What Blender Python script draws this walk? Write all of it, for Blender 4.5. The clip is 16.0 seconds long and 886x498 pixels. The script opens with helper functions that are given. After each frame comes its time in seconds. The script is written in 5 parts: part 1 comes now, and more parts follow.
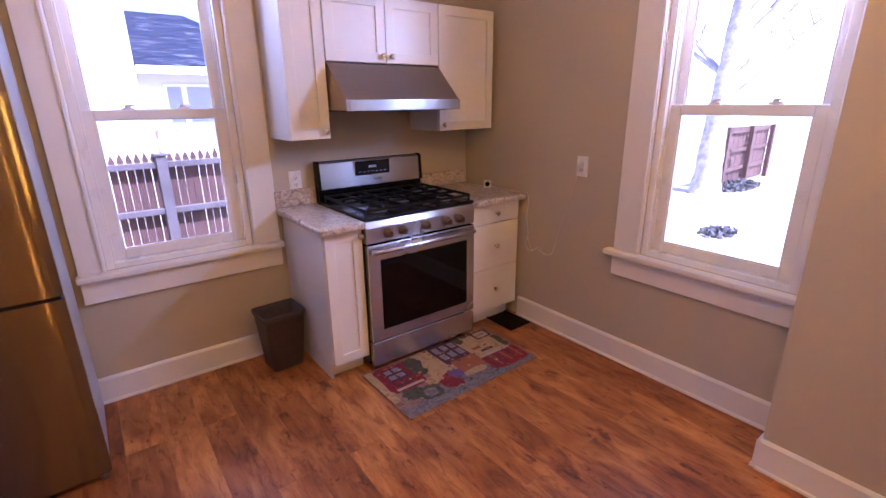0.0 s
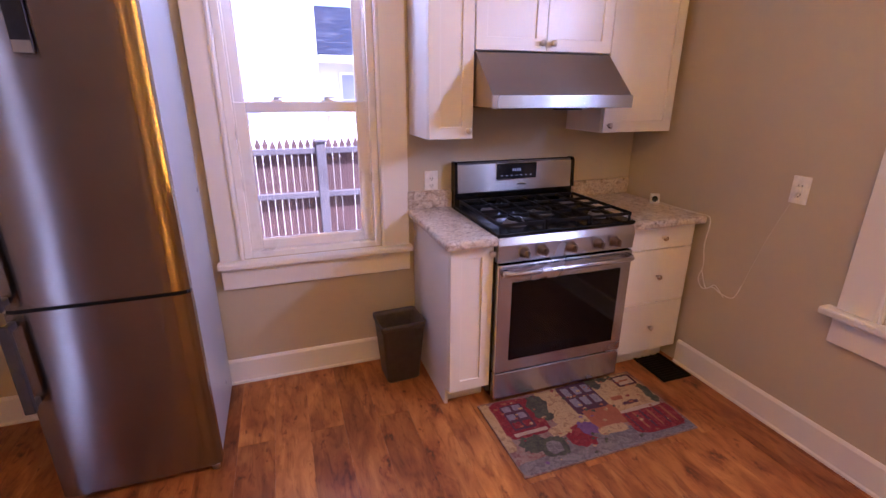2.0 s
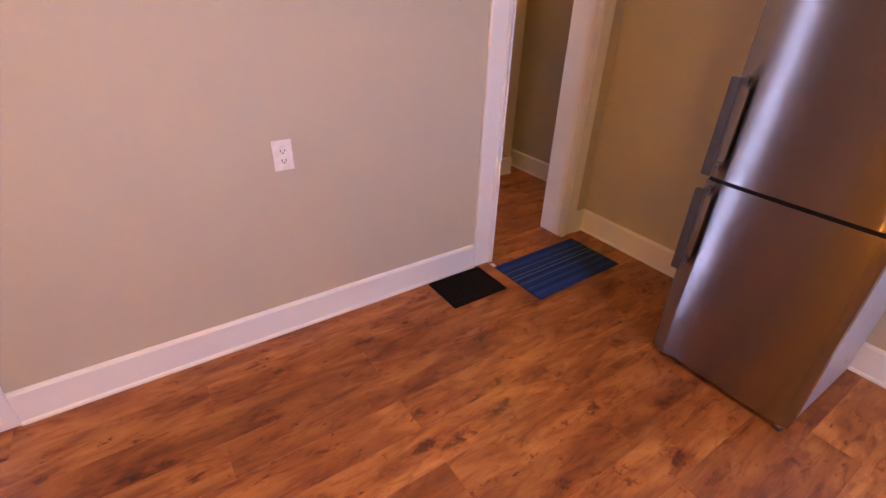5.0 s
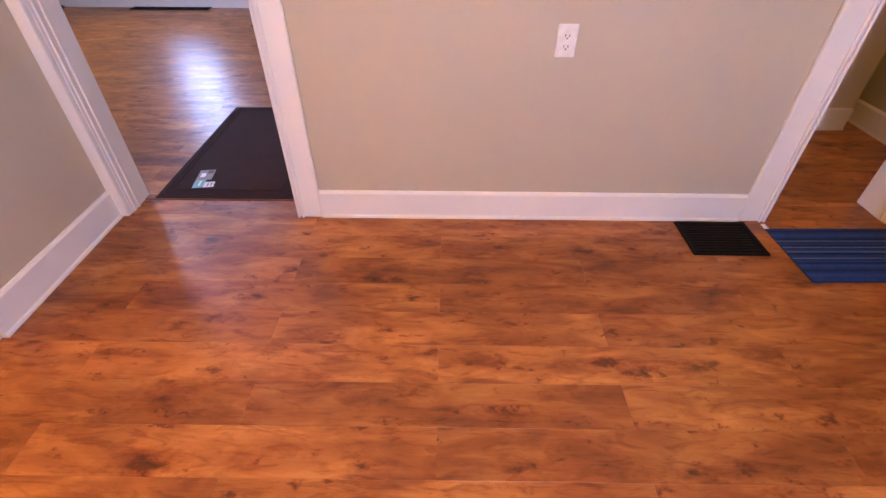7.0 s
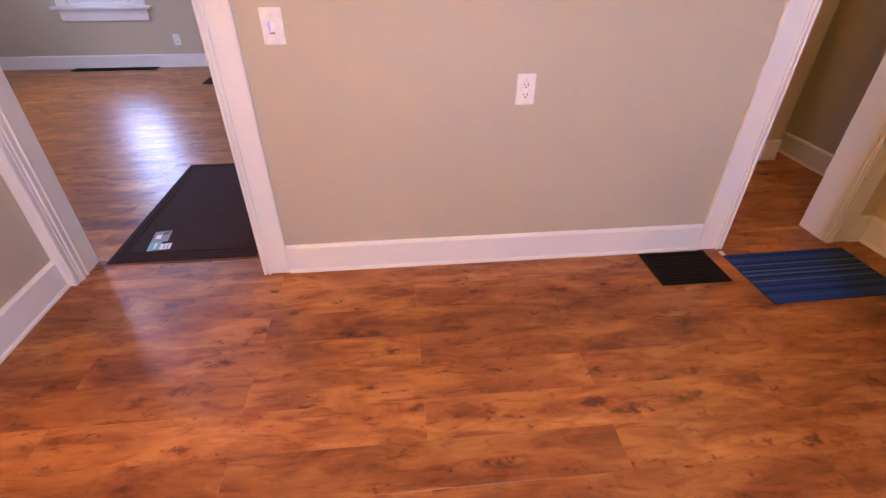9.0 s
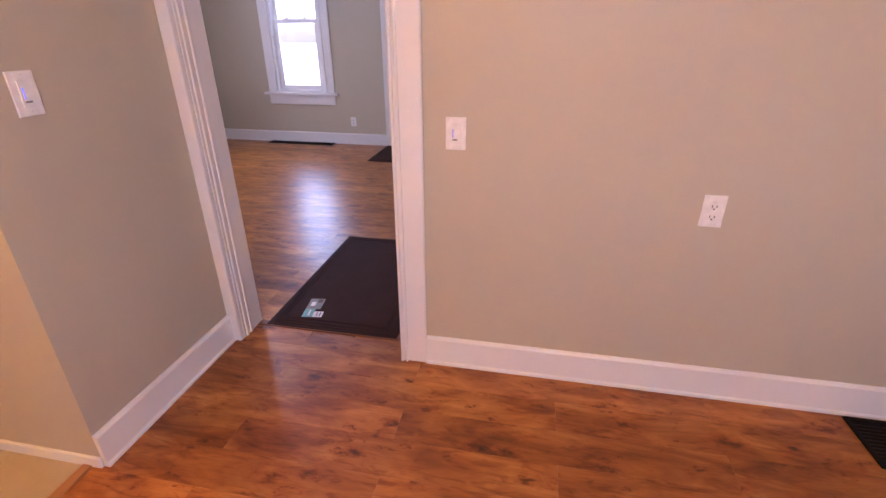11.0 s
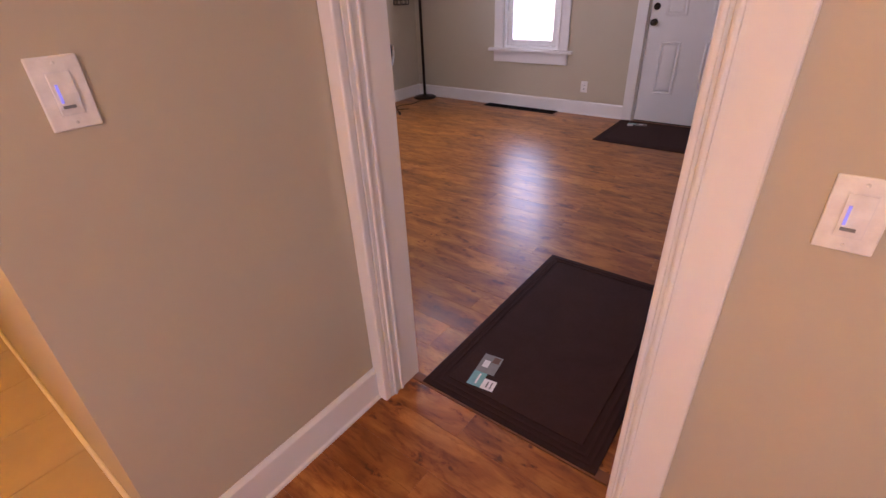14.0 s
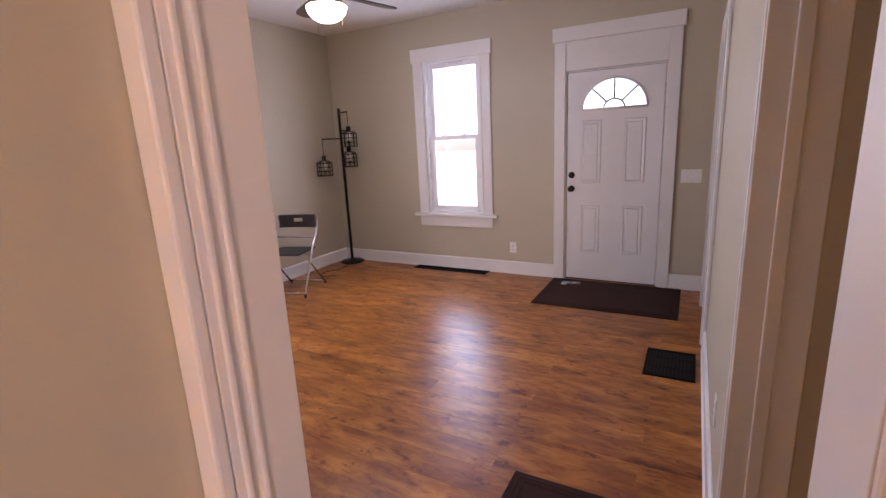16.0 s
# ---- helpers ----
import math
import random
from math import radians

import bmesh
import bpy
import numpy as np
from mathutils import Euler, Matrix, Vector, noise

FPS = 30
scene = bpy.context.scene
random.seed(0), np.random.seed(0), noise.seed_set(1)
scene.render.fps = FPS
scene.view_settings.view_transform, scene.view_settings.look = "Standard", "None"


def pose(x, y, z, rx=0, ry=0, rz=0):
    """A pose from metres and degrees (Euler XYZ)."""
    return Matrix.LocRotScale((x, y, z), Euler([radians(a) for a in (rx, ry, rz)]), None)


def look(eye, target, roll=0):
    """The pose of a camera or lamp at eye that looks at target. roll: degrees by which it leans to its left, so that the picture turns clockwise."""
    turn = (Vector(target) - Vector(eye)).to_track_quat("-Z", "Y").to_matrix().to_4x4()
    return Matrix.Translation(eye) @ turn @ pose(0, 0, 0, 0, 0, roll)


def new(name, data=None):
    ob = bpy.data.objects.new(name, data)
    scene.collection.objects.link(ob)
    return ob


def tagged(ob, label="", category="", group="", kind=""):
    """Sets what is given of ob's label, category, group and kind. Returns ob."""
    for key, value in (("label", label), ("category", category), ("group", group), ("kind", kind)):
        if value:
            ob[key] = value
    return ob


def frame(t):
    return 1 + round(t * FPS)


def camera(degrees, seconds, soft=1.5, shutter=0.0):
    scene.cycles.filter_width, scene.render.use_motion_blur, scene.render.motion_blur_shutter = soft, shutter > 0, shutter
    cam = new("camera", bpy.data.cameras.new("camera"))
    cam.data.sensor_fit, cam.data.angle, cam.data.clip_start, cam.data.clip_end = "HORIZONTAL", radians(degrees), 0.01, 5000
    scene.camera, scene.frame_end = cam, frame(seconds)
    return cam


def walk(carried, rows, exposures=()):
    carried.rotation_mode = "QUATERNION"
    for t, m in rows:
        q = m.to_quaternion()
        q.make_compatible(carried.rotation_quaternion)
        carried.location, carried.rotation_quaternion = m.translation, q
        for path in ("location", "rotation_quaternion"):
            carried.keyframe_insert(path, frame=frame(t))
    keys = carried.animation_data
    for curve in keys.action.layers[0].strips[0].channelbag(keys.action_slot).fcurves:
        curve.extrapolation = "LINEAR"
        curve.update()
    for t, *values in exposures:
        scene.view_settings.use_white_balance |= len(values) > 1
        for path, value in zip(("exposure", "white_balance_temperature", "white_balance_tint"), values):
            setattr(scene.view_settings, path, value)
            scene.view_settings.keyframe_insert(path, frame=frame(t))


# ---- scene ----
cam = camera(87.4, 16.0)
PATH = [
    (0, (0.47, 0.282, 1.478), (1.625, 1.798, 0.872), -0.6),
    (0.5, (0.485, 0.428, 1.473), (1.781, 1.835, 0.889), -1.9),
    (1, (0.542, 0.508, 1.472), (1.826, 1.913, 0.856), -1.7),
    (1.5, (0.613, 0.557, 1.482), (1.659, 2.147, 0.867), -0.7),
    (2, (0.678, 0.596, 1.509), (1.299, 2.384, 0.862), 0.2),
    (2.5, (0.656, 0.649, 1.49), (0.986, 2.501, 0.81), -0.6),
    (3, (0.673, 0.713, 1.491), (0.72, 2.584, 0.787), -1.0),
    (3.5, (0.691, 0.768, 1.497), (0.237, 2.571, 0.759), 0.7),
    (4, (0.682, 0.764, 1.467), (-0.205, 2.381, 0.693), 0.8),
    (4.5, (0.607, 0.706, 1.442), (-0.637, 2.027, 0.601), 1.5),
    (5, (0.529, 0.675, 1.399), (-0.889, 1.666, 0.397), 1.9),
    (5.2, (0.435, 0.573, 1.385), (-0.964, 1.538, 0.331), 4.9),
    (7.3, (0.647, 0.697, 1.297), (-0.874, 0.606, 0.003), -0.8),
    (7.5, (0.641, 0.677, 1.292), (-0.865, 0.57, -0.02), -1.1),
    (8, (0.643, 0.621, 1.275), (-0.844, 0.509, -0.058), -1.6),
    (8.2, (0.642, 0.633, 1.28), (-0.859, 0.594, -0.041), -1.6),
    (10.3, (0.53, 0.562, 1.366), (-1.287, 0.711, 0.544), -0.8),
    (10.5, (0.529, 0.537, 1.377), (-1.296, 0.552, 0.559), -0.5),
    (11, (0.476, 0.493, 1.379), (-1.303, 0.151, 0.532), -0.0),
    (11.5, (0.362, 0.489, 1.364), (-1.281, -0.218, 0.47), 1.1),
    (12, (0.26, 0.46, 1.343), (-1.168, -0.48, 0.304), -0.0),
    (12.5, (0.137, 0.347, 1.326), (-1.259, -0.606, 0.256), -1.3),
    (13, (0.002, 0.244, 1.331), (-1.398, -0.668, 0.232), -2.0),
    (13.5, (-0.188, 0.184, 1.342), (-1.541, -0.846, 0.29), -2.5),
    (14, (-0.36, 0.112, 1.366), (-1.72, -0.959, 0.365), -2.5),
    (14.5, (-0.496, -0.034, 1.36), (-2.003, -1.015, 0.484), -3.4),
    (15, (-0.560, -0.110, 1.412), (-2.211, -1.004, 0.662), -3.8),
    (15.5, (-0.695, -0.134, 1.441), (-2.395, -1.091, 0.905), -2.4),
    (16, (-0.776, -0.163, 1.463), (-2.498, -1.105, 1.011), -2.8),
]
EXPOSURES = [(0.0, 1.70, 4830, 45), (2.5, 1.82, 5050, 46), (4.5, 2.15, 5150, 43), (5.2, 2.34, 5200, 42), (8.0, 2.56, 5150, 37), (12.5, 2.12, 5680, 40), (14.0, 2.1, 6000, 39), (16.0, 2.3, 6150, 34)]
walk(cam, [(t, look(eye, target, roll)) for t, eye, target, roll in PATH], EXPOSURES)

# ---- world, sun and exposure ----
SUN_EL, SUN_AZ = 62, 178          # degrees above the horizon; compass turn of the sun about z
world = bpy.data.worlds.new("sky_world")
scene.world = world
world.use_nodes = True
_n = world.node_tree.nodes
_sky = _n.new("ShaderNodeTexSky")
_sky.sky_type, _sky.sun_disc = "NISHITA", False
_sky.sun_elevation, _sky.sun_rotation = radians(SUN_EL), radians(SUN_AZ)
_sky.air_density, _sky.dust_density = 1.0, 2.0
world.node_tree.links.new(_sky.outputs[0], _n["Background"].inputs[0])
_n["Background"].inputs[1].default_value = 0.15
sun = new("sun", bpy.data.lights.new("sun", "SUN"))
sun.data.energy, sun.data.angle, sun.data.color = 4.5, radians(0.53), (1.0, 0.95, 0.87)
_d = Vector((math.sin(radians(SUN_AZ)) * math.cos(radians(SUN_EL)), math.cos(radians(SUN_AZ)) * math.cos(radians(SUN_EL)), math.sin(radians(SUN_EL))))
sun.matrix_world = look(_d * 30, (0, 0, 0))


# ---- materials ----
def material(name):
    m = bpy.data.materials.new(name)
    m.use_nodes = True
    return m, m.node_tree.nodes, m.node_tree.links, m.node_tree.nodes["Principled BSDF"]


def coords(nodes, links, scale=(1, 1, 1), shift=False):
    tc = nodes.new("ShaderNodeTexCoord")
    mp = nodes.new("ShaderNodeMapping")
    mp.inputs["Scale"].default_value = scale
    links.new(tc.outputs["Object"], mp.inputs["Vector"])
    if shift:
        oi = nodes.new("ShaderNodeObjectInfo")
        mul = nodes.new("ShaderNodeMath")
        mul.operation, mul.inputs[1].default_value = "MULTIPLY", 57.0
        cmb = nodes.new("ShaderNodeCombineXYZ")
        links.new(oi.outputs["Random"], mul.inputs[0])
        for i in range(3):
            links.new(mul.outputs[0], cmb.inputs[i])
        links.new(cmb.outputs[0], mp.inputs["Location"])
    return mp


def noise_tex(nodes, links, vec, scale, detail=4.0, rough=0.55, distort=0.0):
    n = nodes.new("ShaderNodeTexNoise")
    n.inputs["Scale"].default_value, n.inputs["Detail"].default_value = scale, detail
    n.inputs["Roughness"].default_value, n.inputs["Distortion"].default_value = rough, distort
    links.new(vec.outputs[0], n.inputs["Vector"])
    return n


def ramp(nodes, links, source, stops):
    r = nodes.new("ShaderNodeValToRGB")
    els = r.color_ramp.elements
    while len(els) < len(stops):
        els.new(0.5)
    for e, (p, c) in zip(els, stops):
        e.position, e.color = p, (*c, 1) if len(c) == 3 else c
    links.new(source, r.inputs[0])
    return r


def mix(nodes, links, a, b, fac, mode="MIX"):
    """Mixes two colours; each of a, b, fac is a socket or a value."""
    m = nodes.new("ShaderNodeMix")
    m.data_type, m.blend_type = "RGBA", mode
    for v, i in ((fac, 0), (a, 6), (b, 7)):
        if hasattr(v, "is_linked"):
            links.new(v, m.inputs[i])
        else:
            m.inputs[i].default_value = v if i == 0 else (*v, 1)
    return m.outputs[2]


def bump(nodes, links, height, p, strength=0.2, distance=0.002):
    b = nodes.new("ShaderNodeBump")
    b.inputs["Strength"].default_value, b.inputs["Distance"].default_value = strength, distance
    links.new(height, b.inputs["Height"])
    links.new(b.outputs[0], p.inputs["Normal"])


def paint(name, color, rough=0.5, vary=0.06, scale=2.2, orange=180.0, strength=0.12, shift=False):
    """Rolled or brushed paint: two scales of tone, and a fine relief."""
    m, n, l, p = material(name)
    v = coords(n, l, shift=shift)
    big, fine = noise_tex(n, l, v, scale, 5), noise_tex(n, l, v, orange, 2)
    dark = tuple(c * (1 - vary) for c in color)
    light = tuple(min(1, c * (1 + vary)) for c in color)
    r = ramp(n, l, big.outputs["Fac"], [(0.3, dark), (0.7, light)])
    l.new(r.outputs[0], p.inputs["Base Color"])
    rr = ramp(n, l, big.outputs["Fac"], [(0.3, (rough * 0.85,) * 3), (0.75, (min(1, rough * 1.15),) * 3)])
    l.new(rr.outputs[0], p.inputs["Roughness"])
    bump(n, l, fine.outputs["Fac"], p, strength, 0.0015)
    return m


def metal(name, color, rough=0.3, aniso=0.0, turn=0.0, vary=0.04):
    """Bare metal; aniso sets how far brushing draws out the reflections; turn leans them from upright."""
    m, n, l, p = material(name)
    big = noise_tex(n, l, coords(n, l), 2.5, 3)
    r = ramp(n, l, big.outputs["Fac"], [(0.3, tuple(c * (1 - vary) for c in color)), (0.7, tuple(min(1, c * (1 + vary)) for c in color))])
    l.new(r.outputs[0], p.inputs["Base Color"])
    rr = ramp(n, l, big.outputs["Fac"], [(0.3, (rough * 0.92,) * 3), (0.7, (rough * 1.08,) * 3)])
    l.new(rr.outputs[0], p.inputs["Roughness"])
    p.inputs["Metallic"].default_value = 1.0
    if aniso:
        tg = n.new("ShaderNodeCombineXYZ")
        tg.inputs[0].default_value, tg.inputs[2].default_value = math.sin(turn), math.cos(turn)
        l.new(tg.outputs[0], p.inputs["Tangent"])
        p.inputs["Anisotropic"].default_value = aniso
    return m


def brushed(name, color, rough, spread):
    """Steel brushed in level lines: the fine scratches tilt the surface up and down, which draws reflections out upright."""
    m, n, l, p = material(name)
    big = noise_tex(n, l, coords(n, l), 2.5, 3)
    r = ramp(n, l, big.outputs["Fac"], [(0.3, tuple(c * 0.96 for c in color)), (0.7, tuple(min(1, c * 1.04) for c in color))])
    l.new(r.outputs[0], p.inputs["Base Color"])
    p.inputs["Metallic"].default_value, p.inputs["Roughness"].default_value = 1.0, rough
    lines, high = n.new("ShaderNodeTexWhiteNoise"), n.new("ShaderNodeSeparateXYZ")
    lines.noise_dimensions = "1D"
    l.new(coords(n, l, (1.0, 1.0, 3000.0)).outputs[0], high.inputs[0])
    l.new(high.outputs[2], lines.inputs["W"])
    half = n.new("ShaderNodeMath")
    half.operation, half.inputs[1].default_value = "SUBTRACT", 0.5
    l.new(lines.outputs["Value"], half.inputs[0])
    tilt = n.new("ShaderNodeMath")
    tilt.operation, tilt.inputs[1].default_value = "MULTIPLY", spread
    l.new(half.outputs[0], tilt.inputs[0])
    up, add, unit, geo = n.new("ShaderNodeCombineXYZ"), n.new("ShaderNodeVectorMath"), n.new("ShaderNodeVectorMath"), n.new("ShaderNodeNewGeometry")
    add.operation, unit.operation = "ADD", "NORMALIZE"
    l.new(tilt.outputs[0], up.inputs[2])
    l.new(geo.outputs["Normal"], add.inputs[0])
    l.new(up.outputs[0], add.inputs[1])
    l.new(add.outputs[0], unit.inputs[0])
    l.new(unit.outputs[0], p.inputs["Normal"])
    return m


def plain(name, color, rough=0.4, metallic=0.0, emit=None, strength=0.0, scale=40.0, spec=0.5):
    m, n, l, p = material(name)
    t = noise_tex(n, l, coords(n, l), scale, 3)
    r = ramp(n, l, t.outputs["Fac"], [(0.3, tuple(c * 0.9 for c in color)), (0.7, tuple(min(1, c * 1.08) for c in color))])
    l.new(r.outputs[0], p.inputs["Base Color"])
    p.inputs["Roughness"].default_value, p.inputs["Metallic"].default_value = rough, metallic
    p.inputs["Specular IOR Level"].default_value = spec
    if emit:
        p.inputs["Emission Color"].default_value = (*emit, 1)
        p.inputs["Emission Strength"].default_value = strength
    return m


def wood_floor(name):
    """Rustic laminate: golden planks with rusty clouds along the grain, fine lines, dark knots in brown haloes; every plank its own stretch."""
    m, n, l, p = material(name)
    clouds = noise_tex(n, l, coords(n, l, (7.5, 2.2, 7.5), shift=True), 1.5, 5, 0.55, 0.6)
    smear = noise_tex(n, l, coords(n, l, (15.0, 3.6, 15.0), shift=True), 1.7, 5, 0.6, 1.4)
    grain = noise_tex(n, l, coords(n, l, (40, 2.2, 40), shift=True), 4.0, 7, 0.68, 0.8)
    tone = ramp(n, l, clouds.outputs["Fac"], [(0.28, (0.188, 0.055, 0.011)), (0.44, (0.295, 0.101, 0.019)), (0.56, (0.395, 0.150, 0.029)), (0.72, (0.52, 0.232, 0.049))])
    grn = ramp(n, l, grain.outputs["Fac"], [(0.34, (0.70, 0.60, 0.50)), (0.50, (1, 1, 1)), (0.8, (1.05, 1.04, 1.0))])
    c = mix(n, l, tone.outputs[0], grn.outputs[0], 0.5, "MULTIPLY")
    sm = ramp(n, l, smear.outputs["Fac"], [(0.33, (0.42, 0.24, 0.16)), (0.43, (0.78, 0.70, 0.62)), (0.49, (1, 1, 1))])
    c = mix(n, l, c, sm.outputs[0], 0.62, "MULTIPLY")
    wob = noise_tex(n, l, coords(n, l, (12, 7, 12), shift=True), 2.2, 5, 0.6)
    sc = n.new("ShaderNodeVectorMath")
    sc.operation, sc.inputs["Scale"].default_value = "SCALE", 0.24
    l.new(wob.outputs["Color"], sc.inputs[0])
    for scale, core, halo, deep in ((2.5, 0.125, 0.36, (0.060, 0.018, 0.006)), (4.4, 0.135, 0.38, (0.070, 0.022, 0.007)), (9.0, 0.14, 0.32, (0.105, 0.033, 0.010))):
        kn = n.new("ShaderNodeTexVoronoi")
        kn.inputs["Scale"].default_value = scale
        kv = coords(n, l, (2.1, 0.9, 2.1), shift=True)
        add = n.new("ShaderNodeVectorMath")
        add.operation = "ADD"
        l.new(kv.outputs[0], add.inputs[0])
        l.new(sc.outputs[0], add.inputs[1])
        l.new(add.outputs[0], kn.inputs["Vector"])
        sep = n.new("ShaderNodeSeparateColor")
        l.new(kn.outputs["Color"], sep.inputs[0])
        pick = ramp(n, l, sep.outputs[0], [(0.41, (0, 0, 0)), (0.55, (1, 1, 1))])
        around = ramp(n, l, kn.outputs["Distance"], [(core, (0.80,) * 3), (halo * 0.6, (0.38,) * 3), (halo, (0, 0, 0))])
        hf = mix(n, l, around.outputs[0], pick.outputs[0], 1.0, "MULTIPLY")
        c = mix(n, l, c, mix(n, l, c, (0.58, 0.37, 0.25), 1.0, "MULTIPLY"), hf)
        knot = ramp(n, l, kn.outputs["Distance"], [(core * 0.4, (0.95,) * 3), (core * 0.8, (0.55,) * 3), (core * 1.25, (0, 0, 0))])
        kf = mix(n, l, knot.outputs[0], pick.outputs[0], 1.0, "MULTIPLY")
        c = mix(n, l, c, deep, kf)
    oi = n.new("ShaderNodeObjectInfo")
    own = ramp(n, l, oi.outputs["Random"], [(0.0, (0.76, 0.72, 0.70)), (0.5, (0.97, 0.96, 0.95)), (1.0, (1.16, 1.18, 1.15))])
    c = mix(n, l, c, own.outputs[0], 0.85, "MULTIPLY")
    l.new(c, p.inputs["Base Color"])
    rr = ramp(n, l, smear.outputs["Fac"], [(0.33, (0.38,) * 3), (0.65, (0.28,) * 3)])
    l.new(rr.outputs[0], p.inputs["Roughness"])
    p.inputs["Specular IOR Level"].default_value = 0.45
    bump(n, l, grain.outputs["Fac"], p, 0.05, 0.002)
    return m


def granite(name):
    m, n, l, p = material(name)
    v = coords(n, l)
    a, b, d = noise_tex(n, l, v, 26, 6, 0.7, 1.0), noise_tex(n, l, v, 70, 4, 0.7), noise_tex(n, l, v, 9, 4, 0.6, 1.5)
    c1 = ramp(n, l, a.outputs["Fac"], [(0.34, (0.24, 0.19, 0.155)), (0.45, (0.52, 0.45, 0.38)), (0.58, (0.70, 0.65, 0.58)), (0.7, (0.45, 0.40, 0.36))])
    c2 = ramp(n, l, b.outputs["Fac"], [(0.36, (0.30, 0.26, 0.24)), (0.5, (1, 1, 1))])
    c3 = ramp(n, l, d.outputs["Fac"], [(0.35, (0.80, 0.72, 0.62)), (0.6, (1, 1, 1))])
    c = mix(n, l, mix(n, l, c1.outputs[0], c2.outputs[0], 0.6, "MULTIPLY"), c3.outputs[0], 0.8, "MULTIPLY")
    l.new(c, p.inputs["Base Color"])
    p.inputs["Roughness"].default_value = 0.28
    return m


def glass_pane(name):
    m, n, l, p = material(name)
    out = n["Material Output"]
    tr, gl, fr, mx = n.new("ShaderNodeBsdfTransparent"), n.new("ShaderNodeBsdfGlossy"), n.new("ShaderNodeFresnel"), n.new("ShaderNodeMixShader")
    gl.inputs["Roughness"].default_value = 0.02
    fr.inputs["IOR"].default_value = 1.45
    tr.inputs["Color"].default_value = (0.97, 0.98, 0.98, 1)
    l.new(fr.outputs[0], mx.inputs[0])
    l.new(tr.outputs[0], mx.inputs[1])
    l.new(gl.outputs[0], mx.inputs[2])
    l.new(mx.outputs[0], out.inputs[0])
    return m


def cloth(name, colors, scale=18, weave=420, rough=0.95):
    m, n, l, p = material(name)
    v = coords(n, l)
    t, w = noise_tex(n, l, v, scale, 8, 0.8, 1.2), noise_tex(n, l, v, weave, 2)
    k = len(colors)
    r = ramp(n, l, t.outputs["Fac"], [(0.3 + 0.4 * i / max(1, k - 1), c) for i, c in enumerate(colors)])
    c = mix(n, l, r.outputs[0], ramp(n, l, w.outputs["Fac"], [(0.35, (0.6, 0.6, 0.6)), (0.6, (1, 1, 1))]).outputs[0], 0.8, "MULTIPLY")
    l.new(c, p.inputs["Base Color"])
    p.inputs["Roughness"].default_value = rough
    p.inputs["Specular IOR Level"].default_value = 0.15
    bump(n, l, w.outputs["Fac"], p, 0.6, 0.002)
    return m


M_WALL = paint("wall_paint", (0.49, 0.437, 0.325), 0.6, 0.03, 1.3, 160, 0.10)
M_CEIL = paint("ceiling_paint", (0.78, 0.77, 0.74), 0.8, 0.03, 1.5, 90, 0.25)
M_TRIM = paint("trim_paint", (0.76, 0.745, 0.72), 0.36, 0.02, 3.0, 25, 0.02)
M_DOOR = paint("door_paint", (0.78, 0.775, 0.77), 0.38, 0.03, 3.0, 70, 0.05)
M_CAB = paint("cabinet_paint", (0.74, 0.72, 0.68), 0.35, 0.025, 5.0, 80, 0.04)
M_VINYL = paint("window_vinyl", (0.80, 0.80, 0.79), 0.3, 0.02, 6.0, 60, 0.03)
M_PLATE = plain("plate_plastic", (0.80, 0.79, 0.77), 0.3)
M_SLOT = plain("dark_slot", (0.03, 0.03, 0.03), 0.5)
M_LED = plain("switch_lens", (0.25, 0.28, 0.75), 0.3, 0.0, (0.30, 0.32, 1.0), 0.12)
M_WOOD = wood_floor("plank_laminate")
M_SUB = plain("plank_joint", (0.16, 0.062, 0.026), 0.7)
M_THRESH = plain("threshold_brown", (0.17, 0.062, 0.024), 0.4, scale=14)
M_LEAD = plain("lead_came", (0.22, 0.21, 0.20), 0.5)
M_HANDLE = plain("handle_grey", (0.07, 0.068, 0.07), 0.35, 0.5)
M_OAK = plain("transition_oak", (0.36, 0.17, 0.06), 0.4, scale=14)
M_STEEL = metal("stainless_steel", (0.58, 0.57, 0.575), 0.26, 0.85, 0.0)
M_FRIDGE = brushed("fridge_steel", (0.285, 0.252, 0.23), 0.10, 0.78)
M_SIDE = paint("fridge_side_grey", (0.36, 0.37, 0.40), 0.32, 0.03, 6, 200, 0.08)
M_HOOD = metal("hood_steel", (0.40, 0.35, 0.31), 0.33, 0.7, 0.0)
M_NICKEL = metal("brushed_nickel", (0.62, 0.58, 0.52), 0.28)
M_KNOB = metal("knob_bronze_steel", (0.24, 0.175, 0.12), 0.32)
M_BLACK = plain("black_enamel", (0.006, 0.006, 0.007), 0.18, spec=0.25)
M_IRON = plain("cast_iron", (0.006, 0.006, 0.007), 0.55, spec=0.2)
M_OVEN = plain("oven_glass", (0.005, 0.004, 0.004), 0.06, spec=0.22)
M_DISPLAY = plain("display_glass", (0.012, 0.014, 0.022), 0.08)
M_DIGIT = plain("display_marks", (0.35, 0.45, 0.65), 0.4, 0.0, (0.35, 0.5, 0.9), 0.05)
M_GRANITE = granite("granite_laminate")
M_GLASS = glass_pane("window_glass")
M_VENT = plain("vent_brown", (0.007, 0.005, 0.005), 0.65, 0.0, spec=0.1)
M_VENTDARK = plain("vent_dark", (0.006, 0.005, 0.005), 0.9)
M_MAT = cloth("brown_mat", [(0.040, 0.018, 0.015), (0.054, 0.025, 0.021)], 6, 500, 0.8)
M_MATB = cloth("brown_mat_border", [(0.030, 0.013, 0.011), (0.042, 0.019, 0.016)], 8, 500, 0.75)
